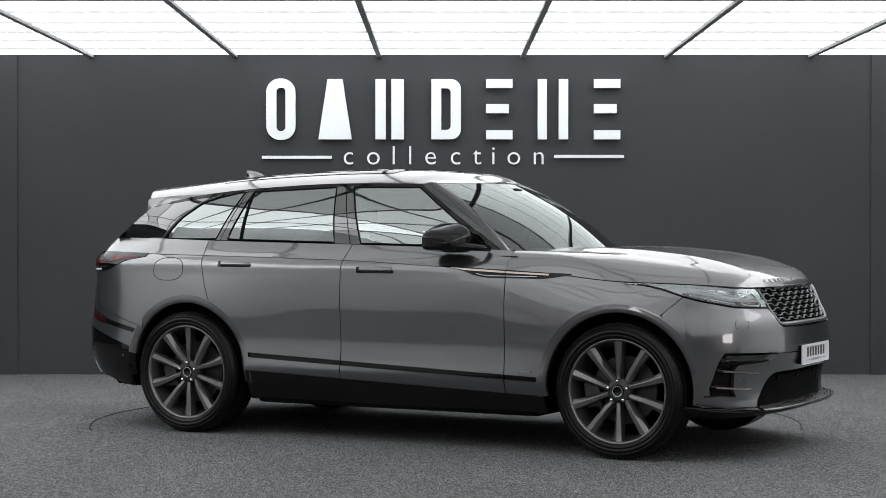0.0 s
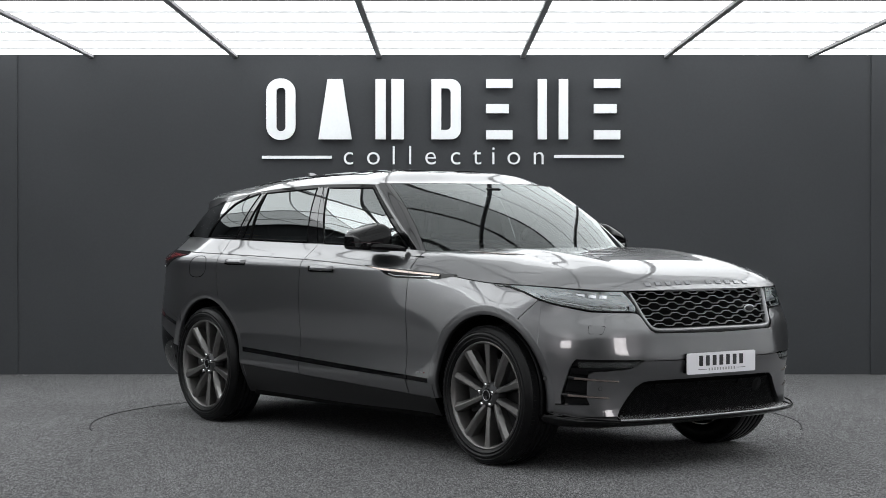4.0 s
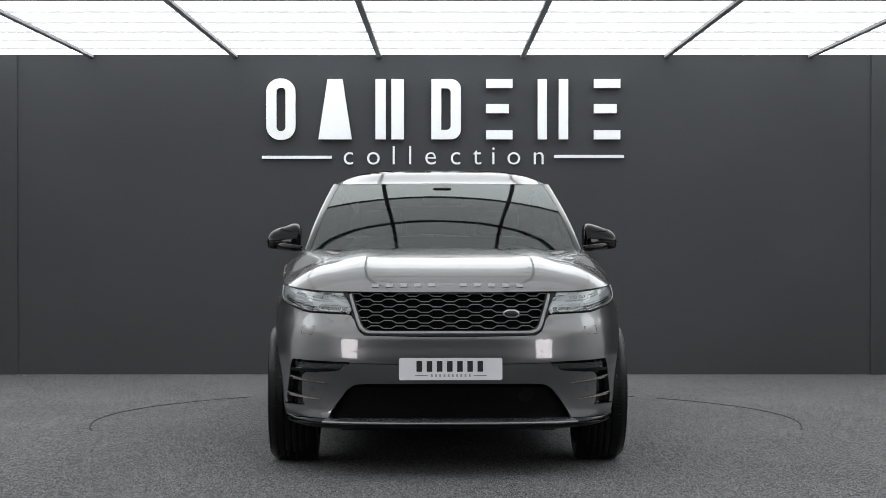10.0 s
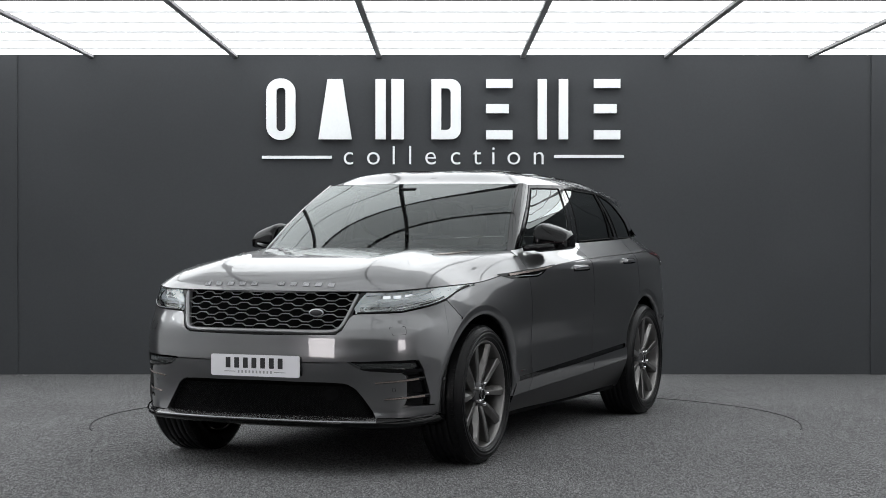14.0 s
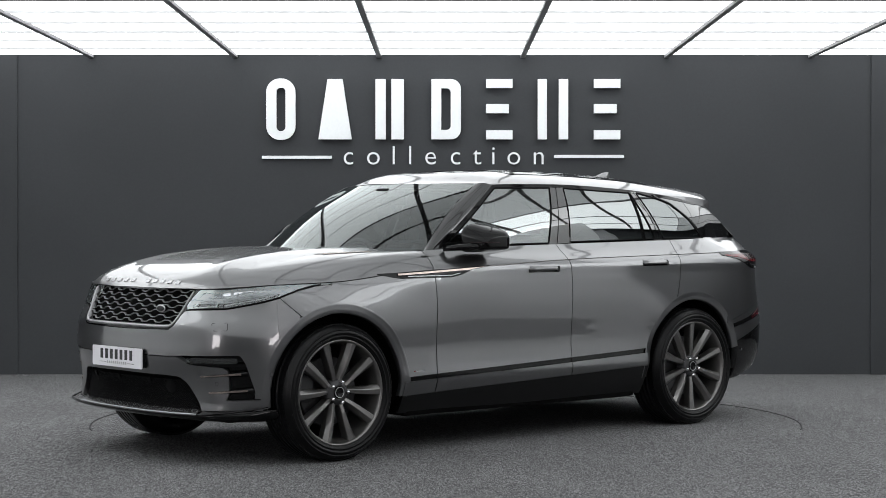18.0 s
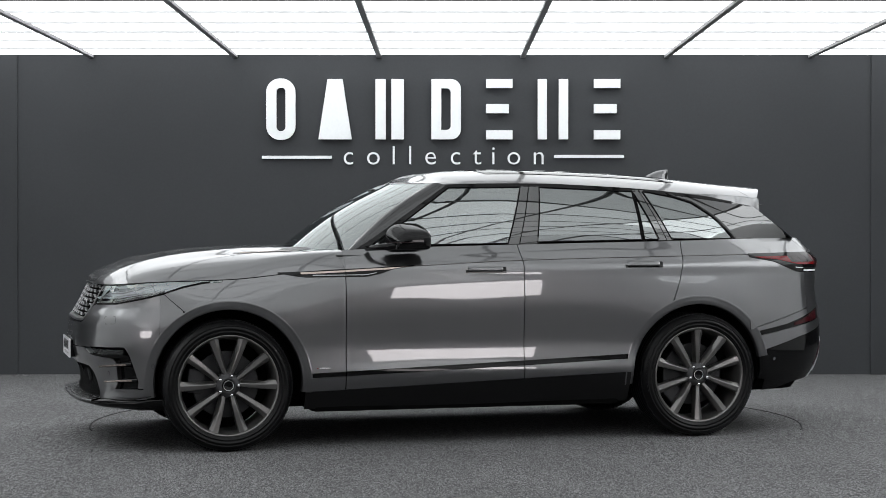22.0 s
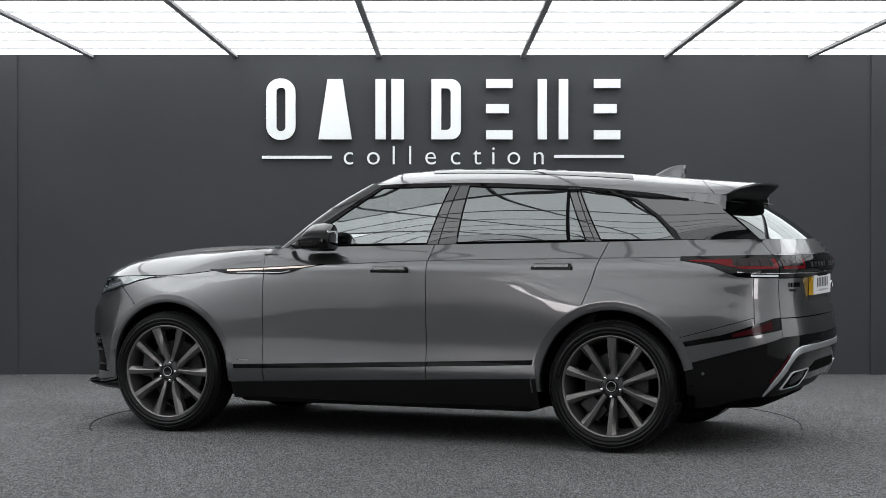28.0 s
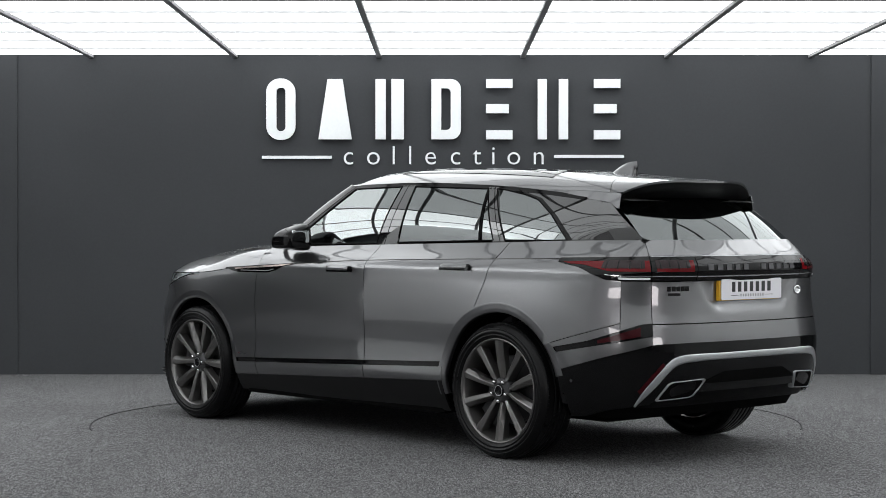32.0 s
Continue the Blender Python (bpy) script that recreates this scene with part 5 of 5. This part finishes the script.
        outline(sheet("side_window", P, M_PRIV, car, rim=0.004, label="dark privacy rear quarter window"), P, sd)
        # gloss black pillars and rear flank
        pane("door_pillar", car, M_PRIVBLACK, ((-0.256, 1.170), (-0.330, 1.172), (-0.424, 1.520), (-0.368, 1.520)), sd, out=0.004)
        pane("door_pillar", car, M_PRIVBLACK, ((-0.336, 1.172), (-0.452, 1.174), (-0.496, 1.520), (-0.430, 1.520)), sd, out=0.004)
        pane("window_seal", car, M_PLASTIC, ((-1.126, 1.19), (-1.145, 1.19), (-1.118, 1.46), (-1.098, 1.49)), sd, out=0.004, na=4)
        pane("rear_pillar", car, M_PRIVBLACK, ((-1.236, 1.19), (-1.290, 1.192), (-1.142, 1.500), (-1.102, 1.500)), sd, out=0.004, na=6)
        pane("rear_pillar", car, M_PRIVBLACK, ((-1.296, 1.19), (-1.330, 1.192), (-1.178, 1.498), (-1.148, 1.500)), sd, out=0.004, na=6)
        P, Q = [], []
        for b in np.linspace(0, 1, 18):
            z = 1.200 + 0.282 * b
            x0 = -float(np.interp(z, [1.198, 1.212, 1.27, 1.335, 1.432, 1.474], [1.785, 1.775, 1.722, 1.655, 1.51, 1.36]))
            x1 = -2.215 + 1.28 * (z - 1.20)
            z2 = min(z, rail_z(x1) - 0.004)
            P.append([(x, sd * glass_y(x, min(z, rail_z(x) - 0.014), 0.002), min(z, rail_z(x) - 0.014)) for x in np.linspace(x0, x1, 24)])
            Q.append([(x, sd * glass_y(x, z, o), z) for x, o in ((x0 + 0.034, 0.003), (x0 + 0.026, 0.008), (x0 + 0.008, 0.008), (x0 - 0.004, 0.003))])
        sheet("rear_flank", P, M_PRIVBLACK, car, rim=0.006, label="gloss black rear flank panel")
        sheet("window_seal", Q, M_BLACK, car, rim=0.004)
        # seal along the roof edge
        P = [[(x, sd * glass_y(x, rail_z(x) - q, 0.004), rail_z(x) - q) for q in (0.022, 0.012, 0.001)] for x in np.linspace(0.12, -1.80, 60)]
        sheet("roof_seal", P, M_BLACK, car, rim=0.004)
        # door mirror
        mirror(sd)
    # rear window and spoiler
    P = []
    for a in np.linspace(-1, 1, 31):
        row = []
        for b in np.linspace(0, 1, 16):
            x = (-2.385 + 0.17 * a * a) * (1 - b) + (-2.03 + 0.13 * a * a) * b
            y = a * (0.625 * (1 - b) + 0.545 * b)
            row.append((x, y, 1.203 * (1 - b) + 1.435 * b + 0.014 * math.sin(math.pi * b)))
        P.append(row)
    sheet("rear_window", P, M_PRIV, car, rim=0.004, label="dark tinted rear window")
    sp_r = lambda a: -2.175 + 0.17 * a * a
    P, U = [], []
    for a in np.sin(np.linspace(-1, 1, 51) * math.pi / 2):
        row, un = [], []
        for b in np.linspace(0, 1, 20):
            xf, xr = -1.784 - 0.16 * abs(a) ** 3, sp_r(a)
            x = xf + (xr - xf) * b
            ze = rail_z(x) + lift(x) + 0.010 * b * b
            z = ze + (roof_z(x) + 0.004 * b - ze) * (1 - abs(a) ** 4.5)
            row.append((x, a * (rail_y(x) - 0.002 - 0.02 * b * b), z))
        P.append(row)
        x, y, z = row[-1]
        for k in np.linspace(0, 1, 6):
            drop = 0.030 + 0.025 * abs(a) ** 3
            un.append((x + 0.002 + 0.155 * k, y * (1 - 0.02 * k), z - 0.012 - drop * k ** 0.4 - 0.060 * k))
        U.append(un)
    sp = sheet("spoiler", P, M_PAINT, car, rim=0.012)
    sheet("spoiler_underside", U, M_PLASTIC, sp, rim=0.0, label="matt black spoiler underside", inward=(-1.9, 0, 1.9))
    for sd in (1, -1):
        Q = []
        for x in np.linspace(-1.42, sp_r(1) - 0.002, 24):
            ya, yb = glass_y(x, rail_z(x) - 0.016, 0.001), rail_y(x) - 0.004
            z1 = rail_z(x) + lift(x) + 0.002
            k = min(max((-1.74 - x) / 0.26, 0), 1)
            z0 = rail_z(x) - 0.016 - 0.022 * k * k
            Q.append([(x, sd * (ya + (yb - ya) * q), z0 + (z1 - z0) * q) for q in (0, 0.5, 1)])
        sheet("spoiler_flank", Q, M_PAINT, sp, rim=0.004)


M_PILLAR = mat("dark_gloss_pillar", (0.014, 0.014, 0.015), 0.15, metal=0.3, coat=1.0, patch=0.1)
M_PRIVBLACK = mat("gloss_black_glass", (0.004, 0.0042, 0.0045), 0.03, coat=1.0, coat_ior=1.85, spec=0.5)


def mirror(sd):
    """Gloss black door mirror: shell, cap, glass and arm."""
    def shell(x0, x1, y0, y1, z0, z1, taper):
        bm = bmesh.new()
        bmesh.ops.create_uvsphere(bm, u_segments=32, v_segments=20, radius=1.0)
        for v in bm.verts:
            c = v.co
            q = [math.copysign(abs(t) ** e, t) for t, e in zip(c, (0.40, 0.34, 0.5))]
            q[2] = math.copysign(abs(c.z) ** (0.62 if c.z > 0 else 0.30), c.z)
            k = (q[1] + 1) / 2
            x = (x0 + x1) / 2 + q[0] * (x1 - x0) / 2 * (1 - 0.25 * k * (1 if q[0] > 0 else 0.2)) - 0.02 * k
            y = (y0 + y1) / 2 + q[1] * (y1 - y0) / 2
            top = z1 - taper * k ** 1.4 - 0.040 * max(0, q[0]) ** 2
            low = z0 + 0.020 * k
            z = low + (top - low) * (q[2] + 1) / 2
            v.co = (x, sd * y, z)
        bmesh.ops.recalc_face_normals(bm, faces=bm.faces[:])
        return bm
    body = part("door_mirror", shell(0.285, 0.525, 0.850, 1.054, 1.120, 1.302, 0.062), M_BLACK, car, "gloss black door mirror", smooth=True)
    # dark strip marking the split line between the mirror's cap and skirt
    P = [[(0.415 + 0.112 * math.cos(t) - 0.005, sd * (0.966 + 0.099 * math.sin(t)), z) for z in (1.182, 1.186)] for t in np.linspace(-0.9, 1.9, 20)]
    sheet("mirror_split_line", P, M_SMOKE, body, rim=0.004, inward=(0.44, sd * 0.966, 1.2))
    bm = bmesh.new()
    box(bm, 0.281, 0.292, 0.890, 1.020, 1.172, 1.250, bevel=0.005)
    for v in bm.verts:
        v.co.y *= sd
    bmesh.ops.recalc_face_normals(bm, faces=bm.faces[:])
    part("mirror_glass", bm, M_CHROME, body, "mirror glass")
    bm = bmesh.new()
    pts = [(0.46, 1.00, 1.163), (0.53, 0.96, 1.158), (0.585, 0.90, 1.152), (0.615, 0.84, 1.146)]
    tube(bm, [(x, sd * y, z) for x, y, z in pts], [0.020, 0.021, 0.018, 0.016], 10)
    part("mirror_arm", bm, M_BLACK, body, smooth=True)


# ---------------------------------------------------------------- wheels
def make_wheel():
    w = new("wheel")
    w.parent = car
    bm = bmesh.new()
    prof = [(0.284, -0.006), (0.289, 0.004), (0.296, 0.010), (0.303, 0.0125), (0.304, 0.0150), (0.307, 0.0152), (0.308, 0.0135), (0.318, 0.016), (0.320, 0.0195), (0.330, 0.0195), (0.332, 0.0165), (0.340, 0.0140), (0.341, 0.0160), (0.344, 0.0150), (0.345, 0.0115), (0.357, 0.000), (0.366, -0.014), (0.3715, -0.034)]
    for y in (-0.070, -0.105, -0.140, -0.175):
        prof += [(0.374, y + 0.012), (0.374, y + 0.004), (0.368, y + 0.003), (0.368, y - 0.003), (0.374, y - 0.004)]
    prof += [(0.3725, -0.204), (0.365, -0.222), (0.348, -0.235), (0.30, -0.238), (0.28, -0.225)]
    revolve(bm, prof, 120)
    ty = part("tyre", bm, M_RUBBER, w, "black low-profile tyre", smooth=True)
    bm = bmesh.new()
    for k in range(110):
        t = Matrix.Rotation(2 * math.pi * k / 110, 4, "Y")
        box(bm, -0.0090, 0.0090, -0.045, -0.022, 0.357, 0.3728, bevel=0.0, turn=t)
        box(bm, -0.0090, 0.0090, -0.219, -0.190, 0.357, 0.3732, bevel=0.0, turn=t)
    tagged(part("tread", bm, M_RUBBER, ty), kind="stuff")
    # raised sidewall bars in place of moulded writing
    bm = bmesh.new()
    for a0, n in ((35, 9), (215, 9), (125, 6), (305, 6)):
        for k in range(n):
            t = Matrix.Rotation(radians(a0 + k * 4.2), 4, "Y")
            box(bm, -0.006, 0.006, 0.0075, 0.0125, 0.339, 0.347, turn=t)
    tagged(part("sidewall_relief", bm, M_RUBBER, ty), kind="stuff")
    bm = bmesh.new()
    revolve(bm, [(0.2895, 0.000), (0.288, 0.004), (0.283, 0.0045), (0.277, 0.000), (0.272, -0.016), (0.262, -0.05), (0.258, -0.10), (0.262, -0.24)], 120)
    part("rim", bm, M_RIM, w, smooth=True)
    bm = bmesh.new()
    revolve(bm, [(0.001, -0.115), (0.185, -0.115), (0.19, -0.118), (0.19, -0.145), (0.001, -0.145)], 64)
    part("brake_disc", bm, M_DISC, w, "grey steel brake disc")
    bm = bmesh.new()
    box(bm, -0.07, 0.07, -0.15, -0.075, 0.13, 0.225, bevel=0.012, turn=Matrix.Rotation(radians(100), 4, "Y"))
    part("brake_caliper", bm, M_DISC, w)
    # added black disc at the wheel's back stands in for shade behind the spokes
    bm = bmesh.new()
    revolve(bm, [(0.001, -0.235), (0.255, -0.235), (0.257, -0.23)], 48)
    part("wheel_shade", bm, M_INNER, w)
    for k in range(10):
        t = Matrix.Rotation(2 * math.pi * (k + 0.0) / 10, 4, "Y")
        bm = bmesh.new()
        rows = []
        for r, h, y, sh in ((0.050, 0.0165, -0.032, 0.008), (0.085, 0.0165, -0.024, 0.0065), (0.115, 0.0185, -0.017, 0.004), (0.16, 0.0210, -0.012, 0.002), (0.21, 0.0235, -0.008, 0.0), (0.255, 0.0265, -0.004, 0.0), (0.276, 0.0290, -0.002, 0.0)):
            deep = 0.016 + 0.016 * max(0, 1 - abs(r - 0.14) / 0.09)
            rows.append([bm.verts.new(t @ Vector(((sx * h + sh) * (-1 if k % 2 else 1), yy, r))) for sx, yy in ((-1, y - 0.060), (-1, y - 0.009), (-0.86, y - 0.004), (0.10, y), (0.30, y - 0.002), (1.0, y - deep), (1.0, y - 0.060))])
        for A, B in zip(rows, rows[1:]):
            for i in range(7):
                j = (i + 1) % 7
                bm.faces.new((A[i], A[j], B[j], B[i]))
        bm.faces.new(rows[0])
        bm.faces.new(rows[-1][::-1])
        bmesh.ops.recalc_face_normals(bm, faces=bm.faces[:])
        part("spoke", bm, M_RIM, w)
    bm = bmesh.new()
    revolve(bm, [(0.034, -0.020), (0.037, -0.014), (0.043, -0.016), (0.062, -0.026), (0.072, -0.036), (0.074, -0.09)], 50)
    hub = part("hub", bm, M_DISC, w, "dark hub centre", smooth=True)
    bm = bmesh.new()
    revolve(bm, [(0.0005, -0.010), (0.025, -0.011), (0.0265, -0.009), (0.031, -0.010), (0.034, -0.018)], 40)
    cap = part("hub_cap", bm, M_BLACK, hub, "black centre cap with a silver ring", smooth=True)
    bm = bmesh.new()
    revolve(bm, [(0.0262, -0.0085), (0.0275, -0.0075), (0.0300, -0.0082)], 40)
    part("cap_ring", bm, M_SILVER, hub, smooth=True)
    for k in range(5):
        t = Matrix.Rotation(radians(72 * k), 4, "Y")
        bm = bmesh.new()
        revolve(bm, [(0.0005, 0.002), (0.005, 0.002), (0.0085, -0.001), (0.0108, -0.006), (0.0112, -0.034)], 12)
        for v in bm.verts:
            v.co = t @ (v.co + Vector((0, 0, 0.0575)))
        part("wheel_nut", bm, M_CHROME, hub, "chrome wheel nut", smooth=True)
    return w


M_DISC = mat("dull_steel", (0.05, 0.05, 0.052), 0.5, metal=0.6, grain=0.1)


WHEEL_Z = 0.374


def wheels():
    w = make_wheel()
    w.matrix_basis = pose(HUB_F, 0.936, WHEEL_Z, 0, -18, 0)
    for p in (pose(HUB_R, 0.940, WHEEL_Z, 0, 36, 0), pose(HUB_F, -0.936, WHEEL_Z, 0, 0, 180), pose(HUB_R, -0.940, WHEEL_Z, 0, 0, 180)):
        copy_thing(w, p)


# ---------------------------------------------------------------- cabin
def seat(x, y, width=0.50, tall=0.62):
    s = new("seat")
    s.parent = car
    boxed("cushion", M_SEAT, s, x - 0.05, x + 0.50, y - width / 2, y + width / 2, 0.50, 0.72, bevel=0.06)
    boxed("backrest", M_SEAT, s, x - 0.20, x - 0.04, y - width / 2, y + width / 2, 0.60, 0.70 + tall, bevel=0.06, turn=Matrix.Translation((x, 0, 0.7)) @ Matrix.Rotation(radians(-14), 4, "Y") @ Matrix.Translation((-x, 0, -0.7)))
    boxed("headrest", M_SEAT, s, x - 0.36, x - 0.26, y - 0.14, y + 0.14, 0.72 + tall, 0.90 + tall - 0.02, bevel=0.045)


def cabin():
    for y in (-0.38, 0.38):
        seat(-0.20, y, 0.52, 0.50)
    seat(-1.05, -0.35, 0.62, 0.48)
    seat(-1.05, 0.35, 0.62, 0.48)
    P = []
    for y in np.linspace(-0.74, 0.74, 30):
        hump = 0.03 * math.exp(-((y + 0.38) / 0.17) ** 2)
        P.append([(x, y, z) for x, z in ((0.80, 1.10), (0.62, 1.105 + hump * 0.4), (0.48, 1.09 + hump), (0.40, 1.05 + hump), (0.38, 0.95), (0.46, 0.80))])
    sheet("dashboard", P, M_SEAT, car, rim=0.0, inward=(0.6, 0, 0.7), label="dark leather dashboard")
    boxed("cabin_floor", M_INNER, car, -2.2, 0.75, -0.80, 0.80, 0.42, 0.50, bevel=0.0)
    boxed("screen", M_BLACK, car, 0.385, 0.40, -0.13, 0.13, 0.93, 1.04, bevel=0.004)
    bm = bmesh.new()
    c = Vector((0.34, -0.38, 1.02))
    tilt = Matrix.Rotation(radians(-24), 3, "Y")
    tube(bm, [c + tilt @ Vector((0, 0.185 * math.cos(t), 0.185 * math.sin(t))) for t in np.linspace(0, 2 * math.pi, 48, endpoint=False)], 0.015, 10, closed=True)
    sw = part("steering_wheel", bm, M_SEAT, car, "dark leather steering wheel", smooth=True)
    for t in (0, math.pi, 1.5 * math.pi):
        bm = bmesh.new()
        tube(bm, [c, c + tilt @ Vector((0, 0.18 * math.cos(t), 0.18 * math.sin(t)))], 0.018, 8)
        part("wheel_spoke", bm, M_SEAT, sw)
    bm = bmesh.new()
    box(bm, 0.285, 0.305, -0.12, 0.12, 1.405, 1.465, bevel=0.012)
    mr = part("rear_view_mirror", bm, M_PLASTIC, car)
    bm = bmesh.new()
    box(bm, 0.33, 0.40, -0.06, 0.06, 1.455, 1.51, bevel=0.02)
    part("sensor_pod", bm, M_PLASTIC, mr)
    # roof lining closes the cabin from above
    P = [[(x, a * (rail_y(x) - 0.03), rail_z(x) + 0.012) for x in np.linspace(0.14, -2.05, 20)] for a in (-1, -0.5, 0, 0.5, 1)]
    sheet("roof_lining", P, M_SEAT, car, rim=0.0, inward=(0, 0, 3))


car_sides()
car_front()
car_rear()
car_core()
greenhouse()
wheels()
cabin()


# ---------------------------------------------------------------- wall sign: plain shapes and a plain word
def wall_sign():
    def place(u, v, w):
        return Vector((u, WALL_Y - 0.012 - w, v))
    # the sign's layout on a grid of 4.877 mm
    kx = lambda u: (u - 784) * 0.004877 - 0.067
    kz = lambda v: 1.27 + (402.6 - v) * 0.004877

    def rounded(x0, x1, z0, z1, r, corners=(1, 1, 1, 1), n=8):
        pts = []
        for (cx, cz, a), on in zip(((x1 - r, z1 - r, 0), (x0 + r, z1 - r, 90), (x0 + r, z0 + r, 180), (x1 - r, z0 + r, 270)), corners):
            if on:
                pts += [(cx + r * math.cos(radians(a + 90 * k / n)), cz + r * math.sin(radians(a + 90 * k / n))) for k in range(n + 1)]
            else:
                pts.append({0: (x1, z1), 90: (x0, z1), 180: (x0, z0), 270: (x1, z0)}[a])
        return pts

    def ring_shape(bm, outer, inner, depth):
        vo = [[bm.verts.new(place(u, v, w)) for u, v in outer] for w in (0, depth)]
        vi = [[bm.verts.new(place(u, v, w)) for u, v in inner] for w in (0, depth)]
        n = len(outer)
        for i in range(n):
            j = (i + 1) % n
            bm.faces.new((vo[1][i], vo[1][j], vi[1][j], vi[1][i]))
            bm.faces.new((vo[0][i], vo[0][j], vo[1][j], vo[1][i]))
            bm.faces.new((vi[0][i], vi[0][j], vi[1][j], vi[1][i]))
        bmesh.ops.recalc_face_normals(bm, faces=bm.faces[:])

    D = 0.045
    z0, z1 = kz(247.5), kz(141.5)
    lab = "white raised sign shape on the grey wall"

    def thing(bm, name="sign_shape"):
        tagged(part(name, bm, M_SIGN, None), lab, "sign", group="white wall sign")

    def bars(rects):
        for a, b, c, d in rects:
            bm = bmesh.new()
            prism(bm, [(kx(a), kz(d)), (kx(b), kz(d)), (kx(b), kz(c)), (kx(a), kz(c))], D, place)
            thing(bm, "sign_bar")

    bm = bmesh.new()
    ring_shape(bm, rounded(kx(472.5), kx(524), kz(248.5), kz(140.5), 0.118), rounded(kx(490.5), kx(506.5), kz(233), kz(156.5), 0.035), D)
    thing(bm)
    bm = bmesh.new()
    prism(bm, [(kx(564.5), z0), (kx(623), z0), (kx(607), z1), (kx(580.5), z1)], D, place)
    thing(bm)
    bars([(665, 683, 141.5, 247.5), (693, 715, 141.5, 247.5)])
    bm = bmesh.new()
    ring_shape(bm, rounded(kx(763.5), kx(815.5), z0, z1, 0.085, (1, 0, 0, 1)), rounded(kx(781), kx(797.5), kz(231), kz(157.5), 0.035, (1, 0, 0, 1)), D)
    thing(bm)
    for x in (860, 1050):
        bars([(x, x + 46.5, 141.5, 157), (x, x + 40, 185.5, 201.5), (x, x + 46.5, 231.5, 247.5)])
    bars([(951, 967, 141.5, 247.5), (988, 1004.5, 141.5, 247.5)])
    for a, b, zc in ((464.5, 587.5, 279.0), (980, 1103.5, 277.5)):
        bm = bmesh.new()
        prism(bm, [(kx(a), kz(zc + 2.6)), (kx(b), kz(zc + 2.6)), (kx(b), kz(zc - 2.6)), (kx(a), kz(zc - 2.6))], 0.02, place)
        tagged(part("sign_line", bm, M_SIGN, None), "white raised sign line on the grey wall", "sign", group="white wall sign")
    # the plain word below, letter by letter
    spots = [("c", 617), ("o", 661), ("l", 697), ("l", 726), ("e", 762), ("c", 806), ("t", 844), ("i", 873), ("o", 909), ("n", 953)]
    for ch, at in spots:
        cu = bpy.data.curves.new("sign_letter", "FONT")
        cu.body = ch
        cu.align_x = "CENTER"
        cu.size = 0.232
        cu.extrude = 0.006
        cu.offset = -0.0015
        ob = bpy.data.objects.new("tmp", cu)
        scene.collection.objects.link(ob)
        dg = bpy.context.evaluated_depsgraph_get()
        me = bpy.data.meshes.new_from_object(ob.evaluated_get(dg))
        bpy.data.objects.remove(ob)
        me.materials.clear()
        me.materials.append(M_SIGN)
        o = new("sign_letter", me)
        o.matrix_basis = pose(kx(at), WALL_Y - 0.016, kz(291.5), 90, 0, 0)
        tagged(o, "white raised sign letter on the grey wall", "sign", group="white wall sign")


wall_sign()


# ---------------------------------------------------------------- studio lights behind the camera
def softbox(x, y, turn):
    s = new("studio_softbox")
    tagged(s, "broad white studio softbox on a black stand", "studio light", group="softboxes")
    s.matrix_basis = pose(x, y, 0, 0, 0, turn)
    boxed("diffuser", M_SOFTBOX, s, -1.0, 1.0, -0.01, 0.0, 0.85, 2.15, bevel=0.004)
    boxed("shell", M_PLASTIC, s, -1.03, 1.03, -0.30, -0.012, 0.82, 2.18, bevel=0.03)
    bm = bmesh.new()
    tube(bm, [(0, -0.15, 0.02), (0, -0.15, 1.0)], 0.02, 10)
    part("stand_pole", bm, M_PLASTIC, s)
    for k in range(3):
        bm = bmesh.new()
        a = radians(120 * k + 30)
        tube(bm, [(0, -0.15, 0.35), (0.42 * math.cos(a), -0.15 + 0.42 * math.sin(a), 0.012)], 0.012, 8)
        part("stand_leg", bm, M_PLASTIC, s)


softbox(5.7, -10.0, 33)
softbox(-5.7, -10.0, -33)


# ---------------------------------------------------------------- motion of the car on the turntable
YAW = [(0, -28.04), (3, -45.77), (6, -63.85), (9, -82.42), (12, -101.15), (15, -120.00), (18, -139.07), (21, -157.88), (24, -176.95), (27, -195.85), (30, -214.77), (32, -227.47)]
AXIS = Vector((-0.115, 0.065, 0.0))
TURNTABLE = Vector((-0.019, 0.015, 0.0))


def motions():
    rows = []
    for t, deg in YAW:
        turn = Matrix.Rotation(radians(deg), 4, "Z")
        rows.append((t, Matrix.Translation(TURNTABLE) @ turn @ Matrix.Translation(-AXIS)))
    walk(car, rows)


motions()
